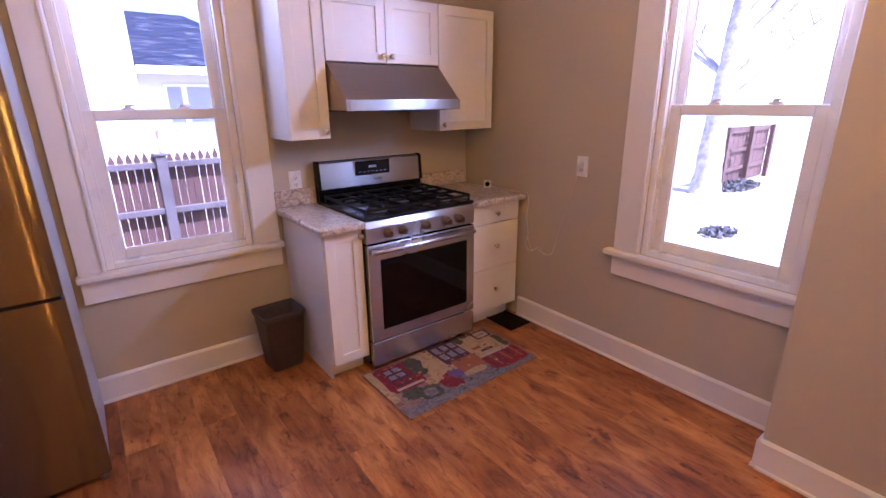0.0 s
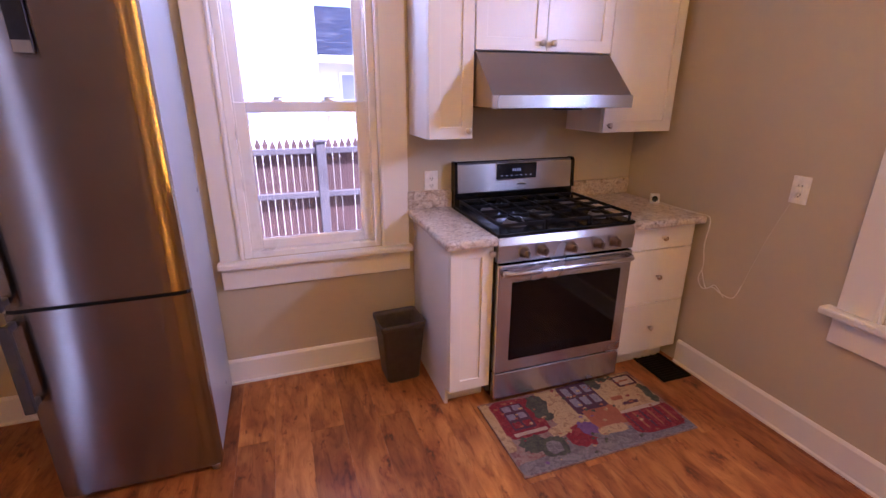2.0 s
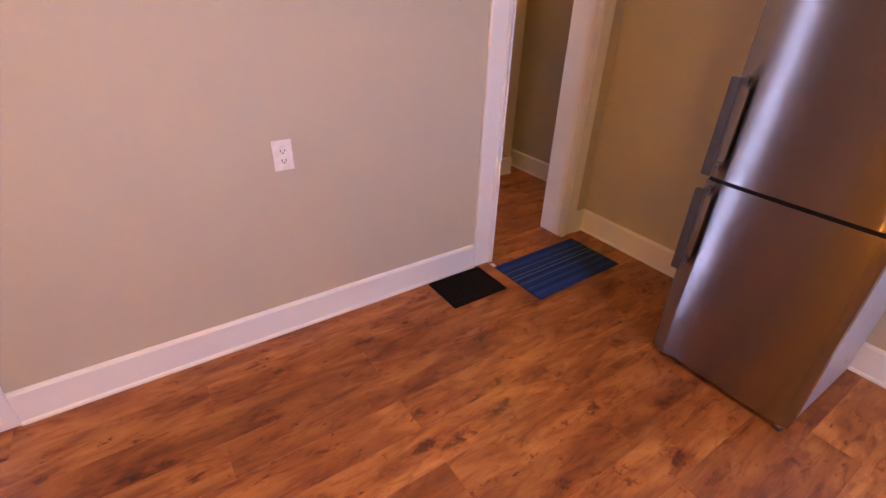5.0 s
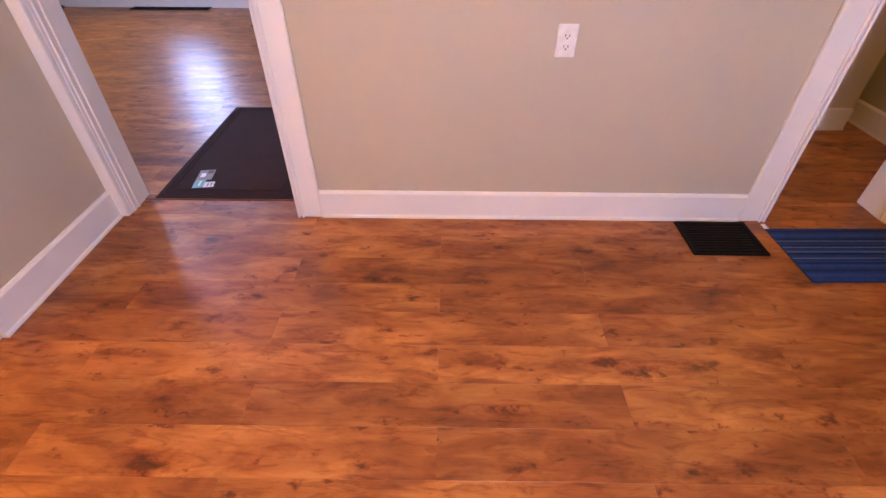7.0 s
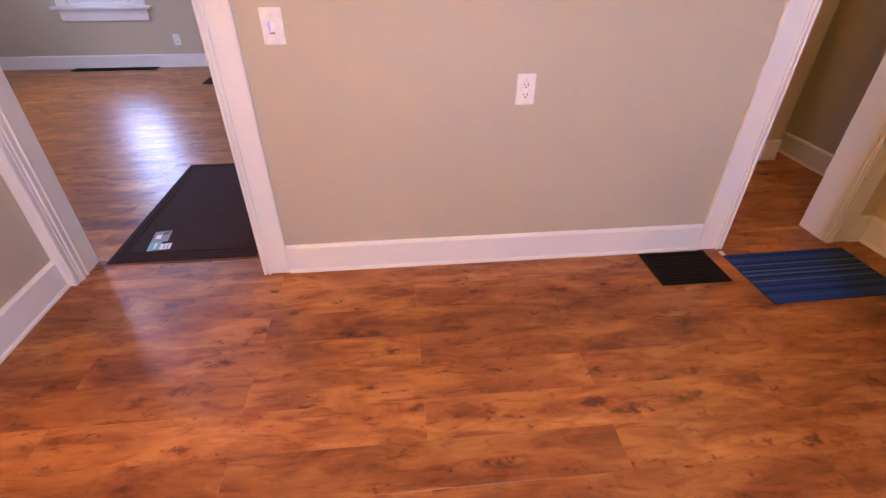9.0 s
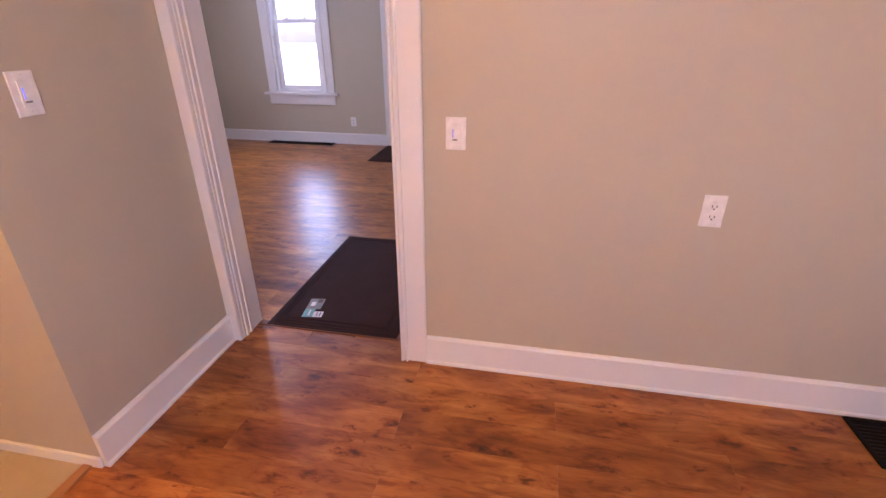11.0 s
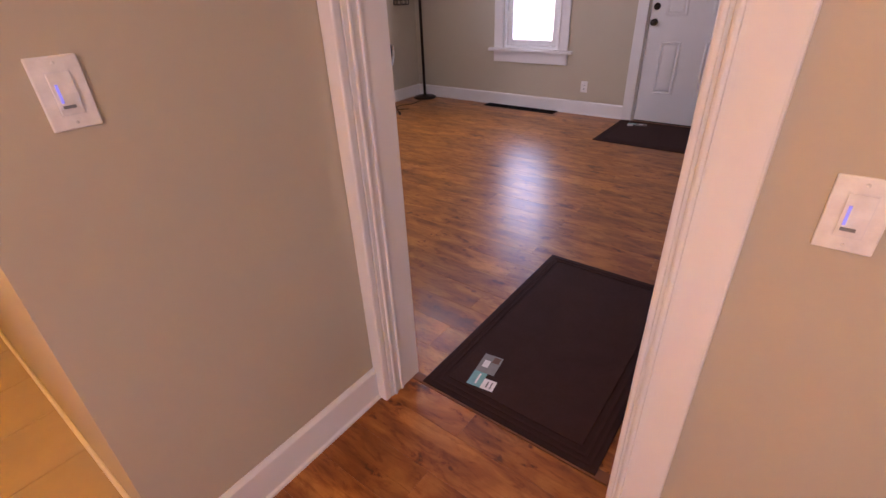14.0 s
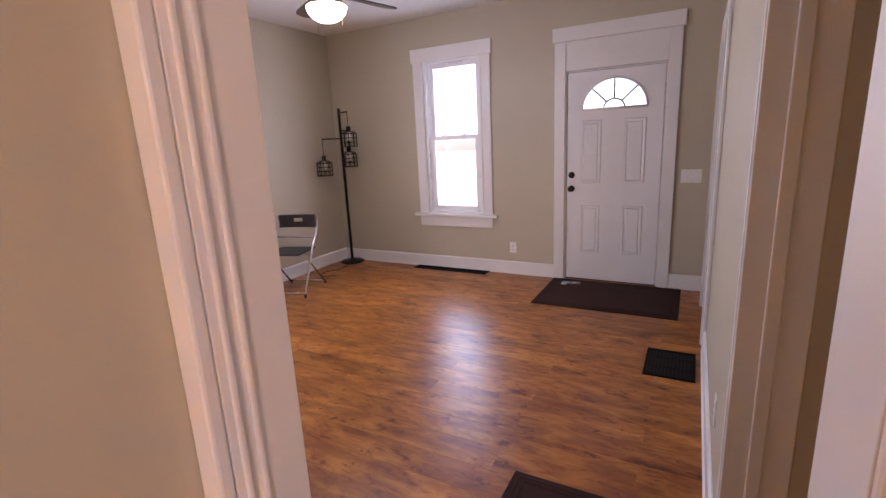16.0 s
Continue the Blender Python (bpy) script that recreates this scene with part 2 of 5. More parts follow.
M_BRONZE = plain("dark_bronze", (0.030, 0.022, 0.018), 0.4, 0.7)
M_CHROME = metal("chrome_tube", (0.72, 0.72, 0.73), 0.15)
M_SEAT = plain("black_plastic", (0.018, 0.018, 0.022), 0.4)
M_BLADE = plain("fan_blade_walnut", (0.045, 0.026, 0.018), 0.35, scale=8)
M_BRASS = metal("aged_brass", (0.42, 0.30, 0.14), 0.35)
M_BOWL = plain("frosted_bowl", (0.9, 0.88, 0.82), 0.4, 0.0, (1.0, 0.95, 0.88), 13.0)
M_BULB = plain("clear_bulb", (0.85, 0.83, 0.78), 0.15)
M_TILE = paint("tan_tile", (0.40, 0.325, 0.22), 0.36, 0.07, 5.0, 60, 0.08, shift=True)
M_GROUT = plain("grout", (0.40, 0.325, 0.225), 0.9)
M_RUGB = plain("black_rug", (0.010, 0.010, 0.012), 0.95, scale=300)
M_CORD = plain("white_cord", (0.75, 0.73, 0.68), 0.4)
M_WARM = plain("warm_glass_shade", (0.9, 0.85, 0.7), 0.4, 0.0, (1.0, 0.62, 0.25), 3.0)
M_PANEL = plain("grey_metal_panel", (0.22, 0.21, 0.20), 0.35, 0.6)
M_CARD = plain("label_card", (0.75, 0.75, 0.75), 0.5)
M_CARDG = plain("label_grey", (0.20, 0.21, 0.21), 0.5)
M_CARDT = plain("label_teal", (0.16, 0.40, 0.42), 0.45)
M_GLOW = plain("distance_glow", (0.8, 0.8, 0.8), 1.0, 0.0, (0.95, 0.97, 1.0), 1.6, scale=0.05)
# Pale lilac base puts the sky's reflection and glare into the far panes.
M_FARPANE = plain("far_pane_reflection", (0.30, 0.32, 0.40), 0.12, scale=1.5)
# White railing; the tan-pink tone holds the shade it stands in.
M_DECK = paint("deck_rail_shaded", (0.42, 0.33, 0.31), 0.6, 0.08, 4, 60, 0.1)
M_FENCE = paint("fence_red_brown", (0.105, 0.055, 0.048), 0.75, 0.25, 5, 60, 0.4, shift=True)
M_FENCEG = paint("fence_grey_frame", (0.13, 0.112, 0.118), 0.75, 0.2, 5, 60, 0.4)
M_FENCEB = paint("board_fence_brown", (0.15, 0.085, 0.065), 0.8, 0.2, 4, 60, 0.4, shift=True)
M_SIDING = paint("white_siding", (0.80, 0.80, 0.79), 0.6, 0.04, 1, 30, 0.1)
M_BARK = paint("bark", (0.42, 0.39, 0.36), 0.9, 0.35, 9, 40, 1.0)
M_LEAF = paint("shadow_grey_leaf", (0.13, 0.125, 0.12), 0.8, 0.3, 20, 60, 0.2)


def roof_material():
    m, n, l, p = material("slate_shingles")
    v = coords(n, l, (1, 1, 1))
    b = n.new("ShaderNodeTexBrick")
    b.inputs["Scale"].default_value = 3.2
    b.inputs["Color1"].default_value, b.inputs["Color2"].default_value, b.inputs["Mortar"].default_value = (0.026, 0.032, 0.060, 1), (0.014, 0.018, 0.036, 1), (0.006, 0.007, 0.012, 1)
    l.new(v.outputs[0], b.inputs["Vector"])
    # Pale streaks put the sun's glints on the shingles into their colour.
    glint = noise_tex(n, l, coords(n, l, (0.9, 5.0, 5.0)), 1.6, 6, 0.75, 0.6)
    patch = noise_tex(n, l, coords(n, l), 0.45, 3)
    wr = ramp(n, l, glint.outputs["Fac"], [(0.52, (0, 0, 0)), (0.66, (1, 1, 1))])
    pr = ramp(n, l, patch.outputs["Fac"], [(0.42, (0.15,) * 3), (0.6, (1, 1, 1))])
    fac = mix(n, l, wr.outputs[0], pr.outputs[0], 1.0, "MULTIPLY")
    l.new(mix(n, l, b.outputs["Color"], (0.16, 0.165, 0.19), fac), p.inputs["Base Color"])
    p.inputs["Roughness"].default_value = 0.5
    p.inputs["Specular IOR Level"].default_value = 0.3
    return m


def ground_material():
    m, n, l, p = material("dry_yard")
    v = coords(n, l)
    a, b = noise_tex(n, l, v, 0.35, 6, 0.6, 0.4), noise_tex(n, l, v, 14, 5, 0.7)
    c1 = ramp(n, l, a.outputs["Fac"], [(0.35, (0.40, 0.34, 0.25)), (0.5, (0.55, 0.49, 0.40)), (0.7, (0.60, 0.56, 0.50))])
    c2 = ramp(n, l, b.outputs["Fac"], [(0.3, (0.7, 0.66, 0.58)), (0.6, (1, 1, 1))])
    l.new(mix(n, l, c1.outputs[0], c2.outputs[0], 0.7, "MULTIPLY"), p.inputs["Base Color"])
    p.inputs["Roughness"].default_value = 0.95
    bump(n, l, b.outputs["Fac"], p, 0.5, 0.03)
    return m


def bin_material():
    m, n, l, p = material("smoky_plastic")
    t = noise_tex(n, l, coords(n, l), 30, 3)
    r = ramp(n, l, t.outputs["Fac"], [(0.3, (0.085, 0.072, 0.075)), (0.7, (0.115, 0.098, 0.10))])
    l.new(r.outputs[0], p.inputs["Base Color"])
    p.inputs["Roughness"].default_value = 0.35
    out, tr, mx = n["Material Output"], n.new("ShaderNodeBsdfTransparent"), n.new("ShaderNodeMixShader")
    tr.inputs["Color"].default_value = (0.55, 0.5, 0.47, 1)
    mx.inputs[0].default_value = 0.28
    l.new(p.outputs[0], mx.inputs[1])
    l.new(tr.outputs[0], mx.inputs[2])
    l.new(mx.outputs[0], out.inputs[0])
    return m


M_ROOF, M_GROUND, M_BIN = roof_material(), ground_material(), bin_material()


# ---- mesh helpers ----
def box(bm, x0, x1, y0, y1, z0, z1, bevel=0.0, seg=2):
    t = bmesh.new()
    bmesh.ops.create_cube(t, size=1.0, matrix=Matrix.LocRotScale(((x0 + x1) / 2, (y0 + y1) / 2, (z0 + z1) / 2), None, (abs(x1 - x0), abs(y1 - y0), abs(z1 - z0))))
    if bevel:
        bmesh.ops.bevel(t, geom=t.edges[:], offset=bevel, segments=seg, affect="EDGES", profile=0.5)
    me = bpy.data.meshes.new("tmp")
    t.to_mesh(me)
    t.free()
    bm.from_mesh(me)
    bpy.data.meshes.remove(me)
    return bm


def boxes(*args, bevel=0.0):
    bm = bmesh.new()
    for a in args:
        box(bm, *a, bevel=bevel)
    return bm


def one(*a, bevel=0.0, seg=2):
    return box(bmesh.new(), *a, bevel=bevel, seg=seg)


def prism(profile, axis, a, b):
    """A profile of (u, v) points drawn out from a to b along axis 'x', 'y' or 'z'. x: (y, z); y: (x, z); z: (x, y)."""
    bm = bmesh.new()
    put = {"x": lambda u, v, w: (w, u, v), "y": lambda u, v, w: (u, w, v), "z": lambda u, v, w: (u, v, w)}[axis]
    ra = [bm.verts.new(put(u, v, a)) for u, v in profile]
    rb = [bm.verts.new(put(u, v, b)) for u, v in profile]
    k = len(profile)
    for i in range(k):
        bm.faces.new((ra[i], ra[(i + 1) % k], rb[(i + 1) % k], rb[i]))
    bm.faces.new(ra[::-1])
    bm.faces.new(rb)
    bmesh.ops.recalc_face_normals(bm, faces=bm.faces[:])
    return bm


def lathe(profile, center=(0, 0, 0), axis="z", seg=24, bm=None):
    """Turns (radius, height) points about an axis through center."""
    bm = bm or bmesh.new()
    put = {"z": lambda r, h, c, s: (r * c, r * s, h), "y": lambda r, h, c, s: (r * c, h, r * s), "x": lambda r, h, c, s: (h, r * c, r * s)}[axis]
    rings = []
    for r, h in profile:
        ring = []
        for i in range(seg):
            a = 2 * math.pi * i / seg
            x, y, z = put(max(r, 1e-5), h, math.cos(a), math.sin(a))
            ring.append(bm.verts.new((x + center[0], y + center[1], z + center[2])))
        rings.append(ring)
    made = []
    for r0, r1 in zip(rings, rings[1:]):
        for i in range(seg):
            made.append(bm.faces.new((r0[i], r0[(i + 1) % seg], r1[(i + 1) % seg], r1[i])))
    made += [bm.faces.new(rings[0][::-1]), bm.faces.new(rings[-1])]
    for f in made:
        f.smooth = True
    bmesh.ops.recalc_face_normals(bm, faces=made)
    return bm


def tube(points, radius, seg=8, bm=None):
    """A round bar along a line of points."""
    bm = bm or bmesh.new()
    pts = [Vector(p) for p in points]
    rings, side = [], None
    for i, p in enumerate(pts):
        d = (pts[min(i + 1, len(pts) - 1)] - pts[max(i - 1, 0)]).normalized()
        ref = side if side is not None else (Vector((0, 0, 1)) if abs(d.z) < 0.9 else Vector((1, 0, 0)))
        u = d.cross(ref).cross(d).normalized() if side is not None else d.cross(ref).normalized()
        side = u
        w = d.cross(u)
        rings.append([bm.verts.new(p + radius * (math.cos(2 * math.pi * k / seg) * u + math.sin(2 * math.pi * k / seg) * w)) for k in range(seg)])
    made = []
    for r0, r1 in zip(rings, rings[1:]):
        for k in range(seg):
            made.append(bm.faces.new((r0[k], r0[(k + 1) % seg], r1[(k + 1) % seg], r1[k])))
    made += [bm.faces.new(rings[0][::-1]), bm.faces.new(rings[-1])]
    for f in made:
        f.smooth = True
    bmesh.ops.recalc_face_normals(bm, faces=made)
    return bm


def spline(points, steps=6):
    """Points smoothed by a Catmull-Rom curve."""
    p = [Vector(q) for q in points]
    p = [p[0]] + p + [p[-1]]
    out = []
    for i in range(1, len(p) - 2):
        for s in range(steps):
            t = s / steps
            a, b, c, d = p[i - 1], p[i], p[i + 1], p[i + 2]
            out.append(0.5 * ((2 * b) + (c - a) * t + (2 * a - 5 * b + 4 * c - d) * t * t + (3 * b - a - 3 * c + d) * t ** 3))
    return out + [p[-2]]


def part(name, bm, mat, parent=None, label="", at=None):
    """Links a bmesh as one mesh object, under a thing or a part."""
    me = bpy.data.meshes.new(name)
    bm.to_mesh(me)
    bm.free()
    me.materials.append(mat)
    ob = new(name, me)
    if at is not None:
        ob.matrix_basis = at
    if parent is not None:
        ob.parent = parent
    return tagged(ob, label) if label else ob


def thing(name, label, category, at=None, group="", kind=""):
    ob = new(name)
    ob.empty_display_size = 0.1
    if at is not None:
        ob.matrix_basis = at
    return tagged(ob, label, category, group, kind)


def structure(name, bm, mat, label, category):
    return tagged(part(name, bm, mat), label, category, "", "structure")


def window_light(x, y, z, turn, w, h, power):
    """The sky's light in a window's opening, shining into the room."""
    a = new("window_light", bpy.data.lights.new("window_light", "AREA"))
    a.data.shape, a.data.size, a.data.size_y = "RECTANGLE", w, h
    a.data.energy, a.data.color = power, (0.78, 0.88, 1.0)
    a.matrix_basis = pose(x, y, z, 90, 0, turn)
    return a


window_light(-5.515 - 0.150, -2.56, 1.49, -90, 0.60, 1.60, 6.6)
window_light(-2.80, -4.24 - 0.150, 1.49, 0, 0.60, 1.60, 9.0)
window_light(0.805, 3.0 + 0.150, 2.04, 180, 0.58, 0.14, 3.3)
window_light(2.765 + 0.150, 1.172, 2.06, 90, 0.58, 0.14, 10.0)


# ---- the large structure ----
TOP = 2.79                       # ceiling height
BACK, RIGHT, WEST, SOUTH = 3.0, 2.765, -1.21, -0.89   # kitchen wall faces
WEST2 = -1.37                    # the living room's face of the same wall
FRONT, NORTH, LSOUTH = -5.515, -0.025, -4.24         # living room wall faces


def wall_run(axis, f0, f1, a, b, holes=(), top=TOP):
    """A wall along axis from a to b, f0 to f1 thick, with holes of (start, end, bottom, head) cut through."""
    bm = bmesh.new()

    def slab(s, e, z0, z1):
        if e - s > 1e-4 and z1 - z0 > 1e-4:
            if axis == "x":
                box(bm, s, e, f0, f1, z0, z1)
            else:
                box(bm, f0, f1, s, e, z0, z1)

    at = a
    for s, e, z0, z1 in sorted(holes):
        slab(at, s, 0, top)
        slab(s, e, 0, z0)
        slab(s, e, z1, top)
        at = e
    slab(at, b, 0, top)
    return bm


W_TAN = "painted greige plaster wall of the kitchen"
KWIN = (0.70, 2.17)
structure("wall_north", wall_run("x", BACK, BACK + 0.16, -1.37, RIGHT + 0.16, [(0.455, 1.155, *KWIN)]), M_WALL, W_TAN + " behind the range", "wall")
structure("wall_east", wall_run("y", RIGHT, RIGHT + 0.16, 0.745, BACK, [(0.815, 1.530, 0.68, 2.19)]), M_WALL, W_TAN + " with a window", "wall")
structure("wall_east_chase", one(2.47, RIGHT + 0.16, -1.03, 0.745, 0, TOP), M_WALL, "boxed-out greige wall beside the kitchen window", "wall")
structure("wall_west", wall_run("y", WEST2, WEST, -0.89, BACK, [(-0.847, -0.012, 0, 2.112), (2.210, 2.797, 0, 2.112)]), M_WALL, "greige partition wall with two cased openings", "wall")
structure("wall_living_east", wall_run("y", WEST2, WEST, LSOUTH, -0.89), M_WALL, "plain greige wall of the living room", "wall")
structure("wall_south", wall_run("x", -1.03, SOUTH, WEST, -0.43), M_WALL, "short greige wall with a dimmer switch", "wall")
structure("wall_south_east", wall_run("x", -1.03, SOUTH, 1.35, 2.47), M_WALL, "plain greige wall behind the walker", "wall")
structure("wall_tile_west", wall_run("y", -0.57, -0.43, -2.88, -1.03), M_WALL, "greige wall of the tiled room in warm lamplight", "wall")
structure("wall_tile_south", wall_run("x", -3.02, -2.88, -0.57, 1.49), M_WALL, "greige end wall of the tiled room", "wall")
structure("wall_tile_east", wall_run("y", 1.35, 1.49, -2.88, -1.03), M_WALL, "plain greige wall of the tiled room", "wall")
structure("wall_living_north", wall_run("x", NORTH, 0.13, FRONT, WEST2, [(-5.062, -4.258, 0, 2.112), (-2.25, WEST2, 0, 2.112)]), M_WALL, "pale greige living room wall with two cased openings", "wall")
structure("wall_front", wall_run("y", FRONT - 0.16, FRONT, LSOUTH - 0.14, 0.13, [(-2.905, -2.215, 0.655, 2.33), (-1.315, -0.420, 0, 2.07)]), M_WALL, "greige front wall with a window and the entrance", "wall")
structure("wall_living_south", wall_run("x", LSOUTH - 0.16, LSOUTH, FRONT, WEST, [(-3.15, -2.45, 0.655, 2.33)]), M_WALL, "greige living room side wall", "wall")
structure("wall_hall_west", wall_run("y", -2.38, -2.24, 0.13, 3.27), M_WALL, "greige hall wall in dim warm light", "wall")
structure("wall_hall_end", wall_run("x", 3.42, 3.56, -2.9, -1.21), M_WALL, "greige end wall of the hall", "wall")
structure("wall_hall_east", wall_run("y", WEST2, WEST, BACK + 0.16, 3.42), M_WALL, "short greige hall wall", "wall")
structure("wall_hall_nook", wall_run("y", -3.04, -2.9, 3.13, 3.56), M_WALL, "greige wall of the hall's side nook", "wall")
structure("wall_hall_nook_south", wall_run("x", 3.13, 3.27, -2.9, -2.38), M_WALL, "greige wall of the hall's side nook", "wall")
structure("wall_entry_back", boxes((-5.675, -3.9, 0.95, 1.09, 0, TOP), (-4.04, -3.9, 0.13, 0.95, 0, TOP), (-5.675, -5.535, 0.13, 0.95, 0, TOP)), M_WALL, "plain greige wall beyond the entry opening", "wall")
structure("ceiling", one(-5.675, RIGHT + 0.16, LSOUTH - 0.14, 3.56, TOP, TOP + 0.12), M_CEIL, "white painted flat ceiling", "ceiling")

# sub-floors under the planks and tiles
floor_k = structure("floor", boxes((WEST2, RIGHT + 0.16, -0.935, BACK + 0.1, -0.10, -0.012), (-2.38, WEST2, 0.02, 3.56, -0.10, -0.012), (-3.04, -2.38, 3.13, 3.56, -0.10, -0.012)), M_SUB, "rustic orange-brown plank laminate in the kitchen and hall", "floor")
floor_l = structure("floor_living", one(-5.675, WEST2, LSOUTH, 0.02, -0.10, -0.012), M_SUB, "rustic brown plank laminate in the living room", "floor")
floor_e = structure("floor_entry", one(-5.675, -3.9, 0.021, 1.0, -0.10, -0.002), M_SUB, "dark floor beyond the entry opening", "floor")
floor_t = structure("floor_tiles", one(-0.57, 1.49, -2.9, -0.936, -0.10, -0.006), M_GROUT, "tan ceramic tile floor with pale grout", "floor")

# baseboards: a flat board with a bevelled top and a small shoe
BB = 0.142


def baseboard(runs):
    """Each run: axis, face, side (+1: stands out towards +), start, end."""
    bm = bmesh.new()
    for axis, f, s, a, b in runs:
        prof = [(f, 0), (f + s * 0.024, 0), (f + s * 0.023, 0.010), (f + s * 0.016, 0.016), (f + s * 0.016, BB - 0.012), (f + s * 0.010, BB - 0.004), (f + s * 0.006, BB), (f, BB)]
        t = prism(prof, axis, a, b)
        me = bpy.data.meshes.new("tmp")
        t.to_mesh(me)
        t.free()
        bm.from_mesh(me)
        bpy.data.meshes.remove(me)
    return bm


structure("baseboard", baseboard([("x", BACK, -1, WEST, 1.333), ("y", RIGHT, -1, 0.745, 2.40), ("y", 2.47, -1, SOUTH, 0.745), ("x", 0.745, 1, 2.454, RIGHT - 0.016),
                                 ("y", WEST, 1, 0.0955, 2.0915), ("x", SOUTH, 1, WEST + 0.012, -0.43), ("y", WEST, 1, 2.905, BACK)]), M_TRIM, "white painted tall baseboard of the kitchen", "baseboard")
structure("baseboard_living", baseboard([("y", FRONT, 1, LSOUTH, -1.420), ("y", FRONT, 1, -0.322, NORTH), ("x", LSOUTH, 1, FRONT, WEST2), ("x", NORTH, -1, -4.15, -2.268), ("y", WEST2, -1, LSOUTH, -0.96)]), M_TRIM, "white painted tall baseboard of the living room", "baseboard")
tb = bmesh.new()
for a in ((-0.43, -0.418, -2.88, -0.89), (-0.43, 1.35, -2.88, -2.868)):
    box(tb, *a, 0, 0.045, bevel=0.003)
structure("baseboard_tile", tb, M_TRIM, "low cream trim round the tiled room", "baseboard")
structure("baseboard_hall", baseboard([("y", -2.24, 1, 0.21, 3.27), ("x", 3.42, -1, -2.9, -1.37)]), M_TRIM, "cream baseboard in the hall", "baseboard")
structure("threshold", boxes((WEST2 + 0.001, WEST2 + 0.042, -0.835, -0.026, -0.012, 0.005), bevel=0.003), M_THRESH, "narrow reddish-brown threshold strip in the doorway", "threshold")
structure("tile_transition", boxes((-0.43, 1.35, -0.965, -0.928, -0.012, 0.010), bevel=0.005), M_OAK, "oak transition strip between planks and tile", "threshold")


def cased_opening(name, label, axis, face, side, a, b, head, wa, wb, depth, bead=True):
    """Casing round an opening and its jambs. axis: the wall's run; face and side: the casing's face; wa, wb: widths of the two legs."""
    root = tagged(new(name), label, "door casing", "", "structure")

    def leg(nm, s, e, z0, z1, d0, d1, bev=0.004):
        lo, hi = sorted((face + side * d0, face + side * d1))
        return one(s, e, lo, hi, z0, z1, bevel=bev) if axis == "x" else one(lo, hi, s, e, z0, z1, bevel=bev)

    for nm, s, e, inner in (("leg", a - wa, a, a), ("leg", b, b + wb, b)):
        w = e - s
        if w > 0.01:
            slim = w < 0.08
            part("casing_leg", leg(nm, s, e, 0, head + 0.004, 0, 0.030 if slim else 0.020, 0.006), M_TRIM, root)
            if bead and not slim:
                for k in (0.006, 0.026):
                    c = inner - k - 0.003 if inner == a else inner + k + 0.003
                    part("bead", leg(nm, c - 0.007, c + 0.007, 0, head, 0.019, 0.031, 0.0058), M_TRIM, root)
    part("casing_head", leg("head", a - wa, b + wb, head + 0.004, head + 0.14, 0, 0.024), M_TRIM, root)
    jd0, jd1 = -0.0005, -depth
    part("jamb", leg("j", a - 0.0115, a, 0, head, jd0, jd1, 0.002), M_TRIM, root)
    part("jamb", leg("j", b, b + 0.0115, 0, head, jd0, jd1, 0.002), M_TRIM, root)
    part("jamb_head", leg("j", a - 0.0115, b + 0.0115, head + 0.0005, head + 0.0115, jd0, jd1, 0.002), M_TRIM, root)
    return root


living_casing = cased_opening("door_casing_living", "white casing with beaded edges round the living room doorway", "y", WEST, 1, -0.835, -0.024, 2.10, 0.054, 0.119, 0.16)
for bx in (-1.232, -1.266):
    part("jamb_bead", boxes((bx - 0.007, bx + 0.007, -0.8355, -0.827, 0, 2.098), bevel=0.004), M_TRIM, living_casing)
cased_opening("door_casing_hall", "white casing round the narrow hall opening", "y", WEST, 1, 2.222, 2.785, 2.10, 0.13, 0.12, 0.16)
cased_opening("door_casing_entry", "white casing round the opening beside the entrance", "x", NORTH, -1, -5.05, -4.27, 2.10, 0.12, 0.12, 0.155)
ps = tagged(new("door_casing_passage"), "white trim on the wall end at the hall opening, in shade", "door casing", "", "structure")
part("jamb", boxes((-2.249, -2.236, NORTH - 0.006, 0.136, 0, 2.11), bevel=0.003), M_TRIM, ps)
part("door_stop", boxes((-2.2355, -2.222, 0.030, 0.065, 0, 2.11), bevel=0.003), M_TRIM, ps)
part("edge_bead", boxes((-2.266, -2.2495, NORTH - 0.010, NORTH - 0.0005, 0.0, 2.125), bevel=0.003), M_TRIM, ps)
part("head", boxes((-2.266, WEST2 - 0.001, NORTH - 0.010, NORTH - 0.0005, 2.1255, 2.24), bevel=0.003), M_TRIM, ps)


